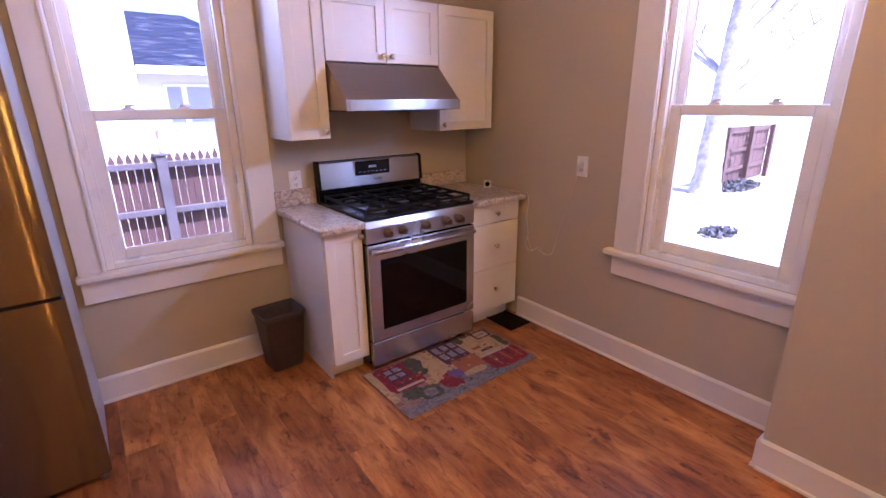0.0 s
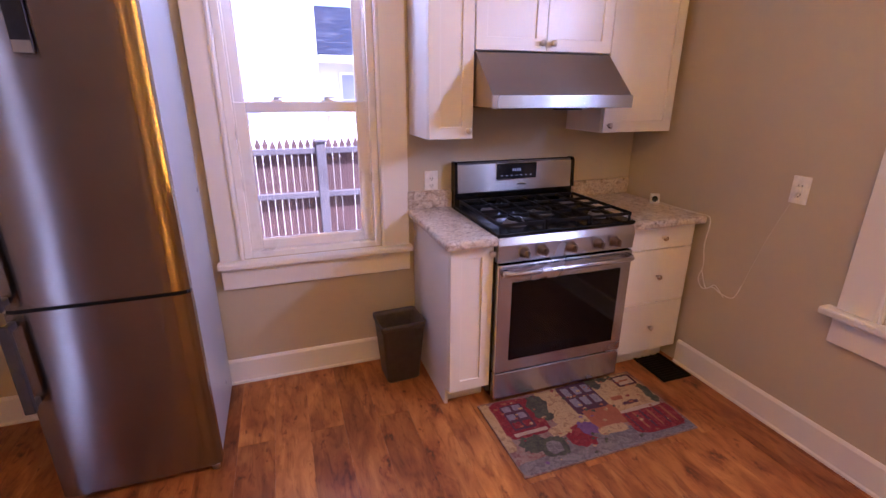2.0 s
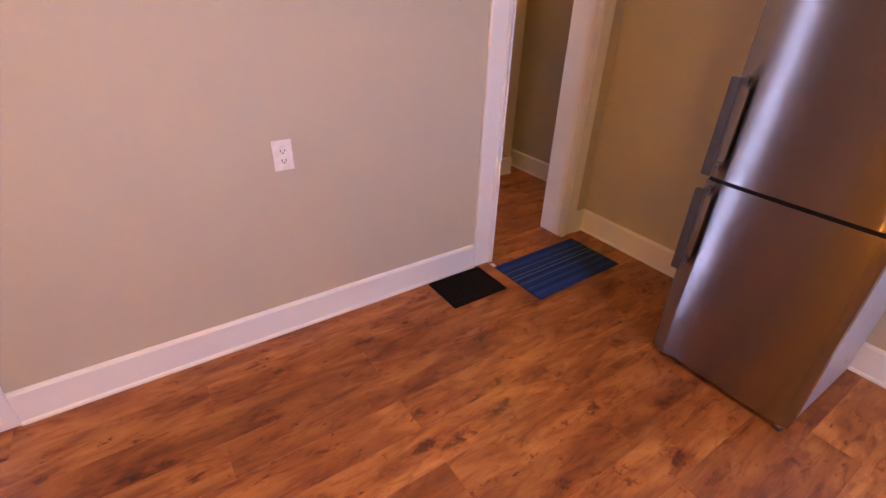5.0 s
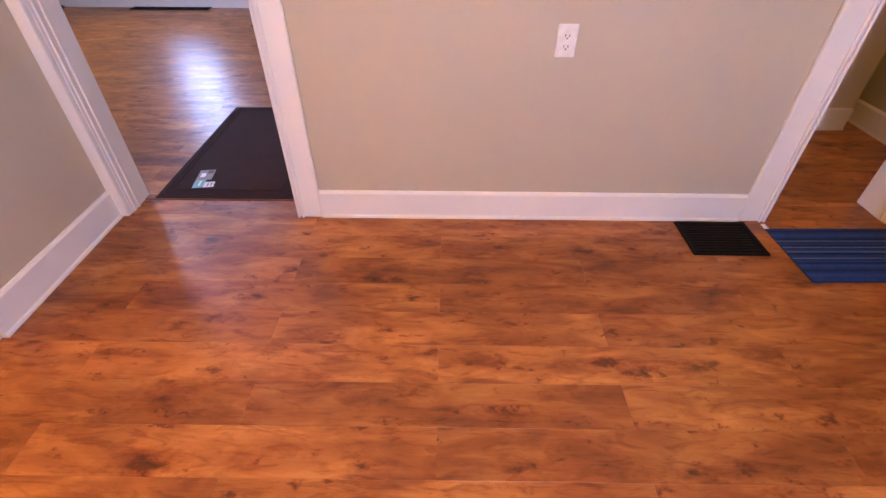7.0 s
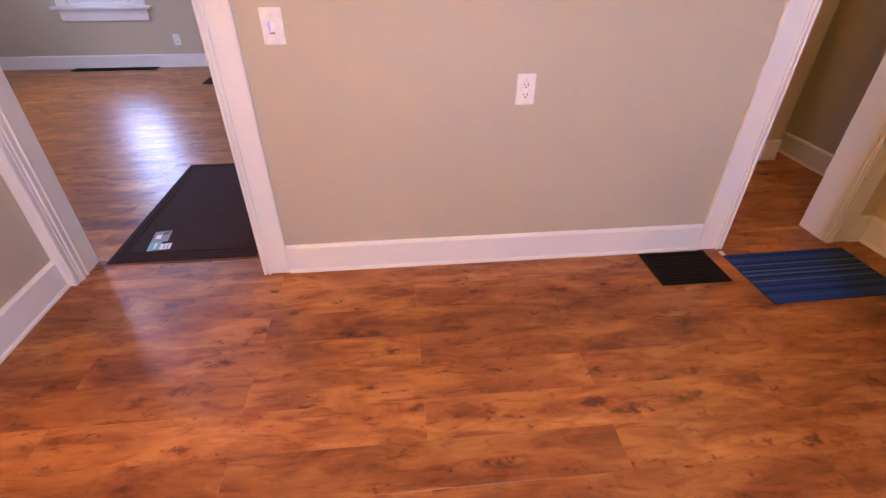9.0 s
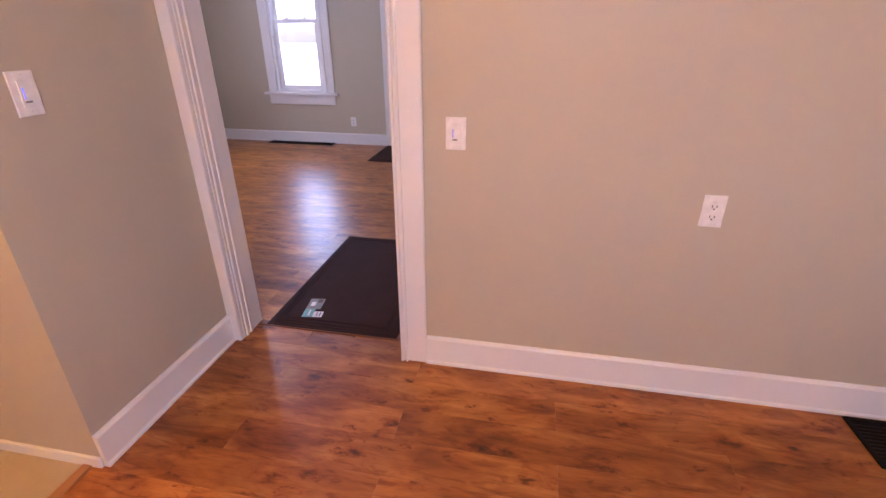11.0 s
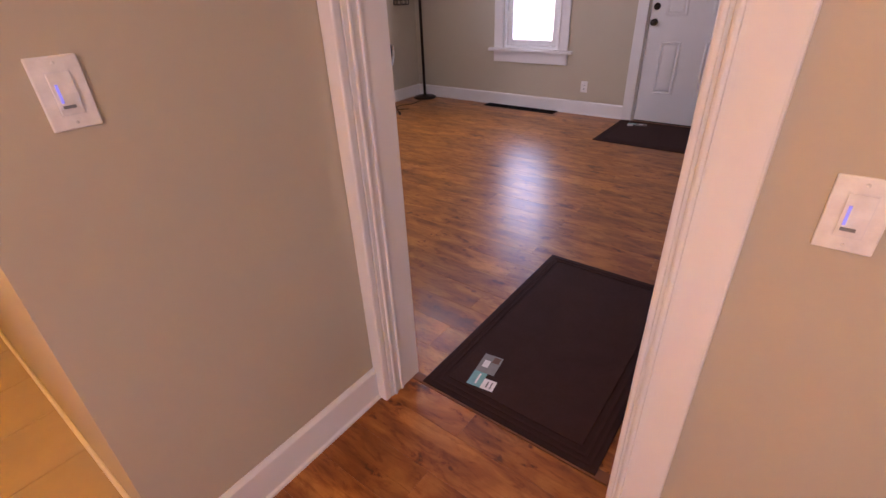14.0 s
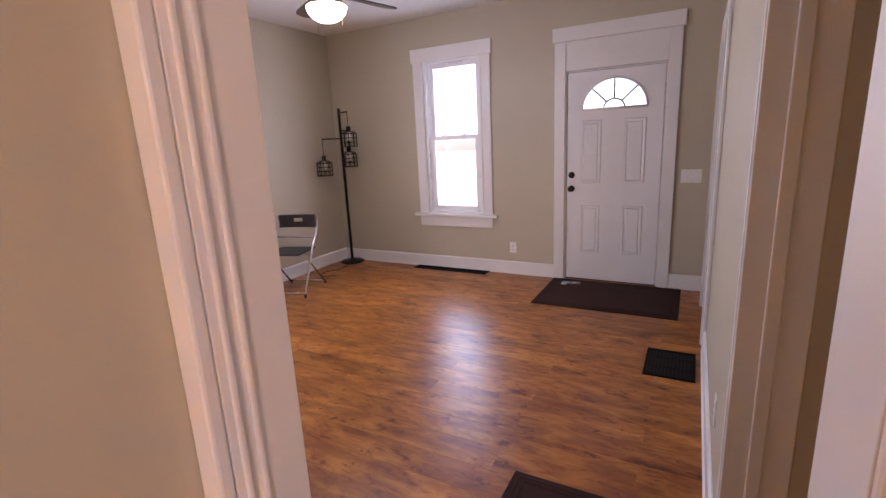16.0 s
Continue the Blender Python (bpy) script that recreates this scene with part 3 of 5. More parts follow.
# ---- windows ----
def window(name, label, at, w, sill, meet, head, casing=(0.15, 0.15), deep=0.16, cap=True, stool=(0.03, 0.03)):
    """A double-hung window. Local x runs along the wall, y points out through it, z up; the opening is 0 to w wide."""
    root = tagged(new(name), label, "window", "", "structure")
    root.matrix_basis = at
    frm = part("window_frame", boxes((-casing[0], 0, -0.022, 0, sill, head), (w, w + casing[1], -0.022, 0, sill, head), (-casing[0] - 0.02, w + casing[1] + 0.02, -0.030, 0, head, head + 0.14), bevel=0.004), M_TRIM, root)
    if cap:
        part("cap", boxes((-casing[0] - 0.03, w + casing[1] + 0.03, -0.042, 0, head + 0.141, head + 0.162), bevel=0.005), M_TRIM, root)
    for s in (0, 1):
        x = 0 if s == 0 else w
        d = -1 if s == 0 else 1
        part("back_band", boxes(tuple(sorted((x + d * 0.004, x + d * 0.020))) + (-0.032, -0.0225, sill + 0.002, head), bevel=0.004), M_TRIM, root)
        part("jamb_liner", boxes(tuple(sorted((x - d * 0.001, x - d * 0.0352))) + (0.0, deep - 0.02, sill, head - 0.021), bevel=0.002), M_VINYL, root)
        part("track", boxes(tuple(sorted((x - d * 0.0354, x - d * 0.044))) + (0.026, 0.034, sill + 0.031, head - 0.021), bevel=0.002), M_VINYL, root)
        part("track", boxes(tuple(sorted((x - d * 0.0354, x - d * 0.042))) + (0.072, 0.080, sill + 0.031, head - 0.021), bevel=0.002), M_VINYL, root)
    part("head_liner", boxes((0.0, w, 0.0, deep - 0.02, head - 0.020, head + 0.001), bevel=0.002), M_VINYL, root)
    part("inner_sill", boxes((0.0354, w - 0.0354, 0.002, deep - 0.02, sill - 0.001, sill + 0.03), bevel=0.004), M_VINYL, root)
    part("window_sill", boxes((-casing[0] - stool[0], w + casing[1] + stool[1], -0.065, -0.0005, sill - 0.032, sill - 0.0005), bevel=0.008), M_TRIM, root, "rounded white stool")
    part("apron", boxes((-casing[0] - 0.002, w + casing[1] + min(0.002, stool[1]), -0.024, -0.0005, sill - 0.15, sill - 0.033), bevel=0.005), M_TRIM, root)
    for nm, y0, z0, z1, rail in (("lower_sash", 0.038, sill + 0.031, meet + 0.028, (0.05, 0.046)), ("upper_sash", 0.082, meet - 0.022, head - 0.0215, (0.045, 0.05))):
        x0, x1, st = 0.0360, w - 0.0360, 0.054 if nm == "lower_sash" else 0.044
        y1 = y0 + 0.032
        sash = part(nm, boxes((x0, x0 + st, y0, y1, z0, z1), (x1 - st, x1, y0, y1, z0, z1), (x0 + st, x1 - st, y0, y1, z0, z0 + rail[0]), (x0 + st, x1 - st, y0, y1, z1 - rail[1], z1), bevel=0.004), M_VINYL, root)
        pane = part("pane", one(x0 + st - 0.004, x1 - st + 0.004, y0 + 0.014, y0 + 0.018, z0 + rail[0] - 0.004, z1 - rail[1] + 0.004), M_GLASS, sash)
        pane.visible_shadow = False
        part("glazing_bead", boxes((x0 + st, x0 + st + 0.006, y0 + 0.004, y0 + 0.013, z0 + rail[0], z1 - rail[1]), (x1 - st - 0.006, x1 - st, y0 + 0.004, y0 + 0.013, z0 + rail[0], z1 - rail[1]), (x0 + st, x1 - st, y0 + 0.004, y0 + 0.013, z0 + rail[0], z0 + rail[0] + 0.006)), M_VINYL, sash)
    for fx in (0.33, 0.67):
        lb = boxes((fx * w - 0.028, fx * w + 0.028, 0.044, 0.066, meet + 0.0285, meet + 0.038), bevel=0.003)
        lathe([(0.013, 0), (0.013, 0.010), (0.009, 0.014)], (fx * w, 0.055, meet + 0.038), "z", 12, lb)
        box(lb, fx * w - 0.004, fx * w + 0.034, 0.040, 0.050, meet + 0.044, meet + 0.052, bevel=0.002)
        part("sash_lock", lb, M_VINYL, root)
    return root


window("window_1", "white double-hung kitchen window beside the refrigerator", pose(0.455, BACK, 0), 0.70, 0.70, 1.427, 2.17, (0.115, 0.152), stool=(0.012, 0.012))
window("window_2", "white double-hung kitchen window facing the back yard", pose(RIGHT, 1.530, 0, 0, 0, -90), 0.715, 0.68, 1.425, 2.19, (0.152, 0.067), stool=(0.04, 0.0))
window("window_3", "tall white double-hung living room window", pose(FRONT, -2.905, 0, 0, 0, 90), 0.69, 0.655, 1.50, 2.33, (0.118, 0.118), cap=False, stool=(0.06, 0.06))

window("window_4", "tall white double-hung side window of the living room", pose(-2.45, LSOUTH, 0, 0, 0, 180), 0.70, 0.655, 1.50, 2.33, (0.118, 0.118), cap=False, stool=(0.06, 0.06))


# ---- front door ----
def front_door():
    root = tagged(new("door_1"), "white six-panel style steel front door with a fanlight, closed", "door", "", "structure")
    root.matrix_basis = pose(FRONT, -1.315, 0, 0, 0, 90)
    w, h = 0.895, 2.07
    # local x along the wall, y outwards, z up
    part("casing", boxes((-0.105, 0, -0.024, 0, 0, 2.33), (w, w + 0.098, -0.024, 0, 0, 2.33), bevel=0.004), M_TRIM, root)
    part("frieze_board", boxes((0.0005, w - 0.0005, -0.018, 0, h - 0.005, 2.33), bevel=0.003), M_TRIM, root)
    part("header", boxes((-0.125, w + 0.118, -0.034, 0, 2.3305, 2.455), bevel=0.004), M_TRIM, root)
    part("jamb", boxes((0, 0.014, 0.001, 0.155, 0, h - 0.006), (w - 0.014, w, 0.001, 0.155, 0, h - 0.006), (0.0145, w - 0.0145, 0.001, 0.155, h - 0.02, h - 0.006)), M_TRIM, root)
    part("weather_stop", boxes((0.0145, 0.05, 0.053, 0.075, 0, h - 0.021), (w - 0.05, w - 0.0145, 0.053, 0.075, 0, h - 0.021), (0.0505, w - 0.0505, 0.053, 0.075, h - 0.06, h - 0.021), (0.0505, w - 0.0505, 0.053, 0.075, 0.0, 0.04)), M_TRIM, root)
    part("sweep_gap", boxes((0.0145, w - 0.0145, 0.012, 0.05, 0.0, 0.012)), M_SLOT, root)
    x0, x1, z0, z1, y = 0.019, w - 0.019, 0.014, h - 0.024, 0.006
    # slab with the half-round light cut out
    cx, cz, r = (x0 + x1) / 2 + 0.0, 1.70, 0.290
    bm = bmesh.new()
    n = 24
    arc = [(cx + r * math.cos(math.pi * i / n), cz + r * 0.93 * math.sin(math.pi * i / n)) for i in range(n + 1)]
    for yy, flip in ((y, False), (y + 0.044, True)):
        quads = [[(x0, z0), (x1, z0), (x1, cz), (x0, cz)]]
        for i in range(n):
            a, b = arc[i], arc[i + 1]

            def out(p):
                dx, dz = p[0] - cx, max(p[1] - cz, 0.0)
                s = min((x1 - cx) / abs(dx) if abs(dx) > 1e-6 else 1e9, (z1 - cz) / dz if dz > 1e-6 else 1e9)
                return (cx + dx * s, cz + dz * s)
            oa, ob = out(a), out(b)
            quads.append([a, oa, ob, b])
            if abs(oa[0] - ob[0]) > 1e-6 and abs(oa[1] - ob[1]) > 1e-6:
                quads.append([oa, ((x1 if oa[0] > cx else x0), z1), ob])
        for q in quads:
            vs = [bm.verts.new((px, yy, pz)) for px, pz in q]
            bm.faces.new(vs if not flip else vs[::-1])
    box(bm, x0, x0 + 0.001, y, y + 0.044, z0, z1)
    box(bm, x1 - 0.001, x1, y, y + 0.044, z0, z1)
    box(bm, x0, x1, y, y + 0.044, z1 - 0.001, z1)
    slab = part("slab", bm, M_DOOR, root)
    # rim of the light, muntins and glass
    rim = tube([(px, y - 0.004, pz) for px, pz in arc], 0.011, 8)
    tube([(cx - r, y - 0.004, cz), (cx + r, y - 0.004, cz)], 0.011, 8, rim)
    part("light_rim", rim, M_DOOR, slab)
    mun = tube([(cx + 0.095 * math.cos(math.pi * i / 12), y + 0.012, cz + 0.085 * math.sin(math.pi * i / 12)) for i in range(13)], 0.009, 6)
    for a in (45, 90, 135):
        ca, sa = math.cos(radians(a)), math.sin(radians(a))
        tube([(cx + 0.095 * ca, y + 0.012, cz + 0.085 * sa), (cx + r * ca, y + 0.012, cz + r * 0.93 * sa)], 0.009, 6, mun)
    part("muntin", mun, M_LEAD, slab, "grey lead muntins")
    g = bmesh.new()
    ring = [g.verts.new((px, y + 0.022, pz)) for px, pz in arc]
    g.faces.new(ring)
    ext = bmesh.ops.extrude_face_region(g, geom=g.faces[:])
    bmesh.ops.translate(g, verts=[v for v in ext["geom"] if isinstance(v, bmesh.types.BMVert)], vec=(0, 0.004, 0))
    pane = part("pane", g, M_GLASS, slab)
    pane.visible_shadow = False
    for px0, px1, pz0, pz1 in ((0.155, 0.345, 1.0, 1.60), (0.550, 0.740, 1.0, 1.60), (0.155, 0.345, 0.29, 0.78), (0.550, 0.740, 0.29, 0.78)):
        fr = bmesh.new()
        outer = [(px0, pz0), (px1, pz0), (px1, pz1), (px0, pz1)]
        steps = [(0.0, 0.0), (0.008, -0.006), (0.018, -0.006), (0.030, -0.0005), (0.040, -0.006), (0.052, -0.006)]
        loops = []
        for inset, dy in steps:
            loops.append([fr.verts.new((qx + (inset if qx == px0 else -inset), y + dy - 0.0003, qz + (inset if qz == pz0 else -inset))) for qx, qz in outer])
        for l0, l1 in zip(loops, loops[1:]):
            for i in range(4):
                fr.faces.new((l0[i], l0[(i + 1) % 4], l1[(i + 1) % 4], l1[i]))
        fr.faces.new(loops[-1])
        part("raised_panel", fr, M_DOOR, slab)
    for z, nm in ((1.08, "deadbolt"), (0.945, "knob")):
        prof = [(0.030, 0.0), (0.032, -0.006), (0.026, -0.012), (0.012, -0.014)] + ([(0.012, -0.030), (0.026, -0.040), (0.028, -0.052), (0.018, -0.062), (0.0, -0.064)] if nm == "knob" else [(0.012, -0.02), (0.0, -0.021)])
        part(nm, lathe(prof, (0.068, y, z), "y", 20), M_BRONZE, slab, "dark bronze " + nm)
    for z in (0.22, 1.08, 1.83):
        part("hinge", tube([(w - 0.017, y - 0.006, z - 0.045), (w - 0.017, y - 0.006, z + 0.045)], 0.006, 8), M_TRIM, slab)
    return root


front_door()


# ---- kitchen ----
def shaker(parent, x0, x1, z0, z1, y, knob=None, name="door", rail=0.055):
    """A shaker front with its face at y, looking to -y, and an optional knob at (x, z)."""
    bm = bmesh.new()
    steps = [(0.0, 0.020), (0.0, 0.0018), (0.0018, 0.0), (rail - 0.0015, 0.0), (rail, 0.0015), (rail, 0.0085)]
    loops = []
    for inset, dy in steps:
        loops.append([bm.verts.new((qx + (inset if qx == x0 else -inset), y + dy, qz + (inset if qz == z0 else -inset))) for qx, qz in ((x0, z0), (x1, z0), (x1, z1), (x0, z1))])
    for l0, l1 in zip(loops, loops[1:]):
        for i in range(4):
            bm.faces.new((l0[i], l0[(i + 1) % 4], l1[(i + 1) % 4], l1[i]))
    bm.faces.new(loops[-1])
    bm.faces.new(loops[0][::-1])
    bmesh.ops.recalc_face_normals(bm, faces=bm.faces[:])
    d = part(name, bm, M_CAB, parent)
    if knob:
        part("knob", lathe([(0.007, 0), (0.006, -0.010), (0.014, -0.016), (0.015, -0.024), (0.010, -0.029), (0.0, -0.030)], (knob[0], y, knob[1]), "y", 16), M_NICKEL, d, "brushed nickel knob")
    return d


def upper_cabinet(label, x0, x1, z0, doors, knobs):
    c = thing("wall_cabinet", label, "cabinet", group="wall cabinets")
    part("body", boxes((x0, x1, 2.686, BACK - 0.001, z0, 2.02), bevel=0.0015), M_CAB, c)
    for (a, b), k in zip(doors, knobs):
        shaker(c, a, b, z0 + 0.002, 2.018, 2.665, k)
    return c


upper_cabinet("narrow white shaker wall cabinet over the small worktop", 1.325, 1.543, 1.293, [(1.327, 1.541)], [(1.515, 1.332)])
upper_cabinet("short white shaker wall cabinet with two doors over the hood", 1.5445, 2.2675, 1.682, [(1.547, 1.904), (1.907, 2.265)], [(1.877, 1.718), (1.934, 1.718)])
upper_cabinet("white shaker wall cabinet in the corner", 2.269, 2.712, 1.302, [(2.271, 2.710)], [(2.300, 1.340)])


def range_hood():
    h = thing("range_hood", "brushed stainless under-cabinet range hood with sloped front", "range hood")
    x0, x1 = 1.548, 2.264
    part("canopy", prism([(2.995, 1.440), (2.995, 1.681), (2.69, 1.681), (2.662, 1.672), (2.472, 1.492), (2.472, 1.440)], "x", x0, x1), M_HOOD, h)
    part("lip", boxes((x0 - 0.003, x1 + 0.003, 2.462, 2.474, 1.436, 1.492), bevel=0.003), M_STEEL, h, "polished front band")
    part("filter", boxes((x0 + 0.06, x1 - 0.06, 2.52, 2.90, 1.432, 1.4395), bevel=0.002), M_IRON, h)
    part("control_strip", boxes((1.86, 2.00, 2.4745, 2.50, 1.428, 1.4395), bevel=0.002), M_BLACK, h)
    return h


range_hood()


def base_left():
    c = thing("base_cabinet", "narrow white shaker base cabinet with one door", "cabinet")
    part("body", boxes((1.338, 1.552, 2.422, BACK - 0.002, 0.10, 0.853), bevel=0.0012), M_CAB, c)
    part("side_skirt", boxes((1.338, 1.354, 2.462, BACK - 0.002, 0.0, 0.0995), bevel=0.0012), M_CAB, c)
    part("toe_kick", boxes((1.355, 1.552, 2.49, BACK - 0.002, 0.0, 0.0995), bevel=0.0012), M_CAB, c)
    shaker(c, 1.340, 1.550, 0.105, 0.850, 2.40, (1.535, 0.812))
    return c


def base_right():
    c = thing("drawer_cabinet", "white base cabinet with three flat drawers", "cabinet")
    part("body", boxes((2.312, 2.728, 2.422, BACK - 0.002, 0.115, 0.853), bevel=0.0012), M_CAB, c)
    part("toe_kick", boxes((2.312, 2.728, 2.49, BACK - 0.002, 0.0, 0.1145), bevel=0.0012), M_CAB, c)
    for z0, z1 in ((0.727, 0.850), (0.418, 0.722), (0.118, 0.413)):
        d = part("drawer_front", boxes((2.315, 2.725, 2.40, 2.4215, z0, z1), bevel=0.002), M_CAB, c)
        part("knob", lathe([(0.007, 0), (0.006, -0.010), (0.014, -0.016), (0.015, -0.024), (0.010, -0.029), (0.0, -0.030)], (2.52, 2.40, (z0 + z1) / 2), "y", 16), M_NICKEL, d, "brushed nickel knob")
    return c


base_left()
base_right()


def worktop(label, x0, x1):
    w = thing("worktop", label, "worktop", group="worktops")
    part("top", boxes((x0, x1, 2.352, BACK - 0.001, 0.855, 0.895), bevel=0.012), M_GRANITE, w)
    part("backsplash", boxes((x0, x1, 2.972, BACK - 0.001, 0.896, 0.992), bevel=0.004), M_GRANITE, w)
    return w


worktop("speckled beige granite-look laminate worktop, narrow", 1.302, 1.553)
worktop("speckled beige granite-look laminate worktop in the corner", 2.306, 2.748)


def gas_range():
    r = thing("gas_range", "stainless steel gas range with black cooktop and oven window", "range")
    x0, x1 = 1.558, 2.302
    part("body", boxes((x0, x1, 2.405, 2.985, 0.035, 0.885), bevel=0.002), M_BLACK, r)
    for fx in (x0 + 0.04, x1 - 0.04):
        for fy in (2.44, 2.93):
            part("foot", lathe([(0.018, 0.0), (0.018, 0.03), (0.010, 0.0355)], (fx, fy, 0), "z", 12), M_IRON, r)
    top = part("cooktop", boxes((x0 - 0.002, x1 + 0.002, 2.372, 2.93, 0.886, 0.906), bevel=0.006), M_BLACK, r)
    for i, (bx, by, br) in enumerate(((1.70, 2.50, 0.045), (1.70, 2.78, 0.036), (1.93, 2.64, 0.052), (2.16, 2.50, 0.036), (2.16, 2.78, 0.045))):
        b = part("burner", lathe([(br + 0.014, 0.0), (br + 0.012, 0.006), (br, 0.010), (br, 0.020), (br - 0.008, 0.024), (0, 0.024)], (bx, by, 0.9065), "z", 20), M_PANEL, r, "grey cast burner head")
        part("burner_cap", lathe([(br - 0.010, 0.0), (br - 0.009, 0.007), (br - 0.016, 0.010), (0, 0.010)], (bx, by, 0.9308), "z", 20), M_IRON, b)
    for gx0, gx1 in ((1.572, 1.806), (1.812, 2.048), (2.054, 2.288)):
        bars = []
        for gx in (gx0, gx1):
            bars.append((gx - 0.006 if gx == gx1 else gx, gx if gx == gx1 else gx + 0.006, 2.392, 2.902, 0.930, 0.946))
        for gy in (2.392, 2.54, 2.647, 2.754, 2.896):
            bars.append((gx0 + 0.0062, gx1 - 0.0062, gy, gy + 0.007, 0.930, 0.945))
        gm = (gx0 + gx1) / 2
        bars.append((gm - 0.0035, gm + 0.0035, 2.40, 2.89, 0.931, 0.947))
        for gx in (gx0, gx1 - 0.010):
            for gy in (2.394, 2.890):
                bars.append((gx, gx + 0.010, gy, gy + 0.010, 0.906, 0.9302))
        part("grate", boxes(*bars, bevel=0.0015), M_IRON, r)
    panel = part("control_panel", prism([(2.372, 0.766), (2.405, 0.766), (2.405, 0.884), (2.382, 0.884), (2.366, 0.850)], "x", x0, x1), M_STEEL, r)
    for kx in (1.686, 1.780, 1.936, 2.088, 2.184):
        k = part("knob", lathe([(0.026, 0.0), (0.026, -0.006), (0.021, -0.009), (0.019, -0.034), (0.015, -0.038), (0.0, -0.038)], (kx, 2.371, 0.812), "y", 20), M_KNOB, panel, "bronze-toned control knob")
        part("knob_ring", lathe([(0.030, 0.0), (0.030, -0.003), (0.0265, -0.004), (0.0262, -0.001)], (kx, 2.3708, 0.812), "y", 24), M_CHROME, k, "polished ring")
        part("grip", one(kx - 0.0045, kx + 0.0045, 2.322, 2.3328, 0.795, 0.829, bevel=0.002), M_KNOB, k)
    door = part("oven_door", boxes((x0 + 0.002, x1 - 0.002, 2.362, 2.404, 0.190, 0.756), bevel=0.005), M_STEEL, r)
    part("oven_window", one(1.632, 2.238, 2.3585, 2.3618, 0.256, 0.668, bevel=0.0012), M_OVEN, door, "black oven glass")
    hb = tube(spline([(1.585, 2.352, 0.722), (1.60, 2.325, 0.726), (1.75, 2.315, 0.729), (1.93, 2.312, 0.730), (2.11, 2.315, 0.729), (2.262, 2.325, 0.726), (2.277, 2.352, 0.722)], 5), 0.0125, 12)
    part("handle", hb, M_STEEL, door, "bowed steel bar handle")
    for hx in (1.574, 2.262):
        part("handle_mount", one(hx, hx + 0.026, 2.335, 2.3615, 0.706, 0.740, bevel=0.004), M_STEEL, door)
    part("drawer", boxes((x0 + 0.002, x1 - 0.002, 2.364, 2.404, 0.038, 0.184), bevel=0.005), M_STEEL, r)
    part("vent_slots", boxes(*[(1.70 + i * 0.065, 1.745 + i * 0.065, 2.3608, 2.3619, 0.742, 0.748) for i in range(8)]), M_SLOT, door)
    part("back_riser", boxes((x0, x1, 2.935, 2.985, 0.886, 0.975), bevel=0.003), M_BLACK, r)
    guard = part("backguard", prism([(2.928, 0.976), (2.985, 0.976), (2.985, 1.139), (2.952, 1.139), (2.938, 1.128)], "x", x0, x1), M_STEEL, r)
    for ex in (x0 - 0.003, x1 - 0.013):
        part("end_cap", prism([(2.922, 0.974), (2.986, 0.974), (2.986, 1.144), (2.950, 1.144), (2.933, 1.131)], "x", ex, ex + 0.016), M_BLACK, guard, "black plastic end cap")
    disp = part("display", prism([(2.9255, 1.040), (2.932, 1.040), (2.938, 1.126), (2.9325, 1.122)], "x", 1.806, 2.050), M_DISPLAY, guard, "black glass display")
    for bx0, bx1, bz0, bz1 in ((1.800, 2.056, 1.1262, 1.1292), (1.800, 2.056, 1.0338, 1.0368), (1.800, 1.803, 1.0370, 1.1260), (2.053, 2.056, 1.0370, 1.1260)):
        shift = (bz0 + bz1) / 2 * 0.0625 - 0.0625 * 1.08
        part("display_trim", boxes((bx0, bx1, 2.9300 + shift, 2.9360 + shift, bz0, bz1)), M_CHROME, guard, "bright thin trim round the display")
    for i in range(4):
        part("clock_digit", boxes((1.90 + i * 0.014, 1.908 + i * 0.014, 2.9265, 2.9285, 1.083, 1.097)), M_DIGIT, disp)
    for i in range(7):
        part("touch_mark", boxes((1.83 + i * 0.03, 1.84 + i * 0.03, 2.925, 2.9272, 1.058, 1.061)), M_DIGIT, disp)
    part("badge", boxes((1.93, 1.99, 2.9258, 2.9295, 1.006, 1.012)), M_IRON, guard)
    return r


gas_range()


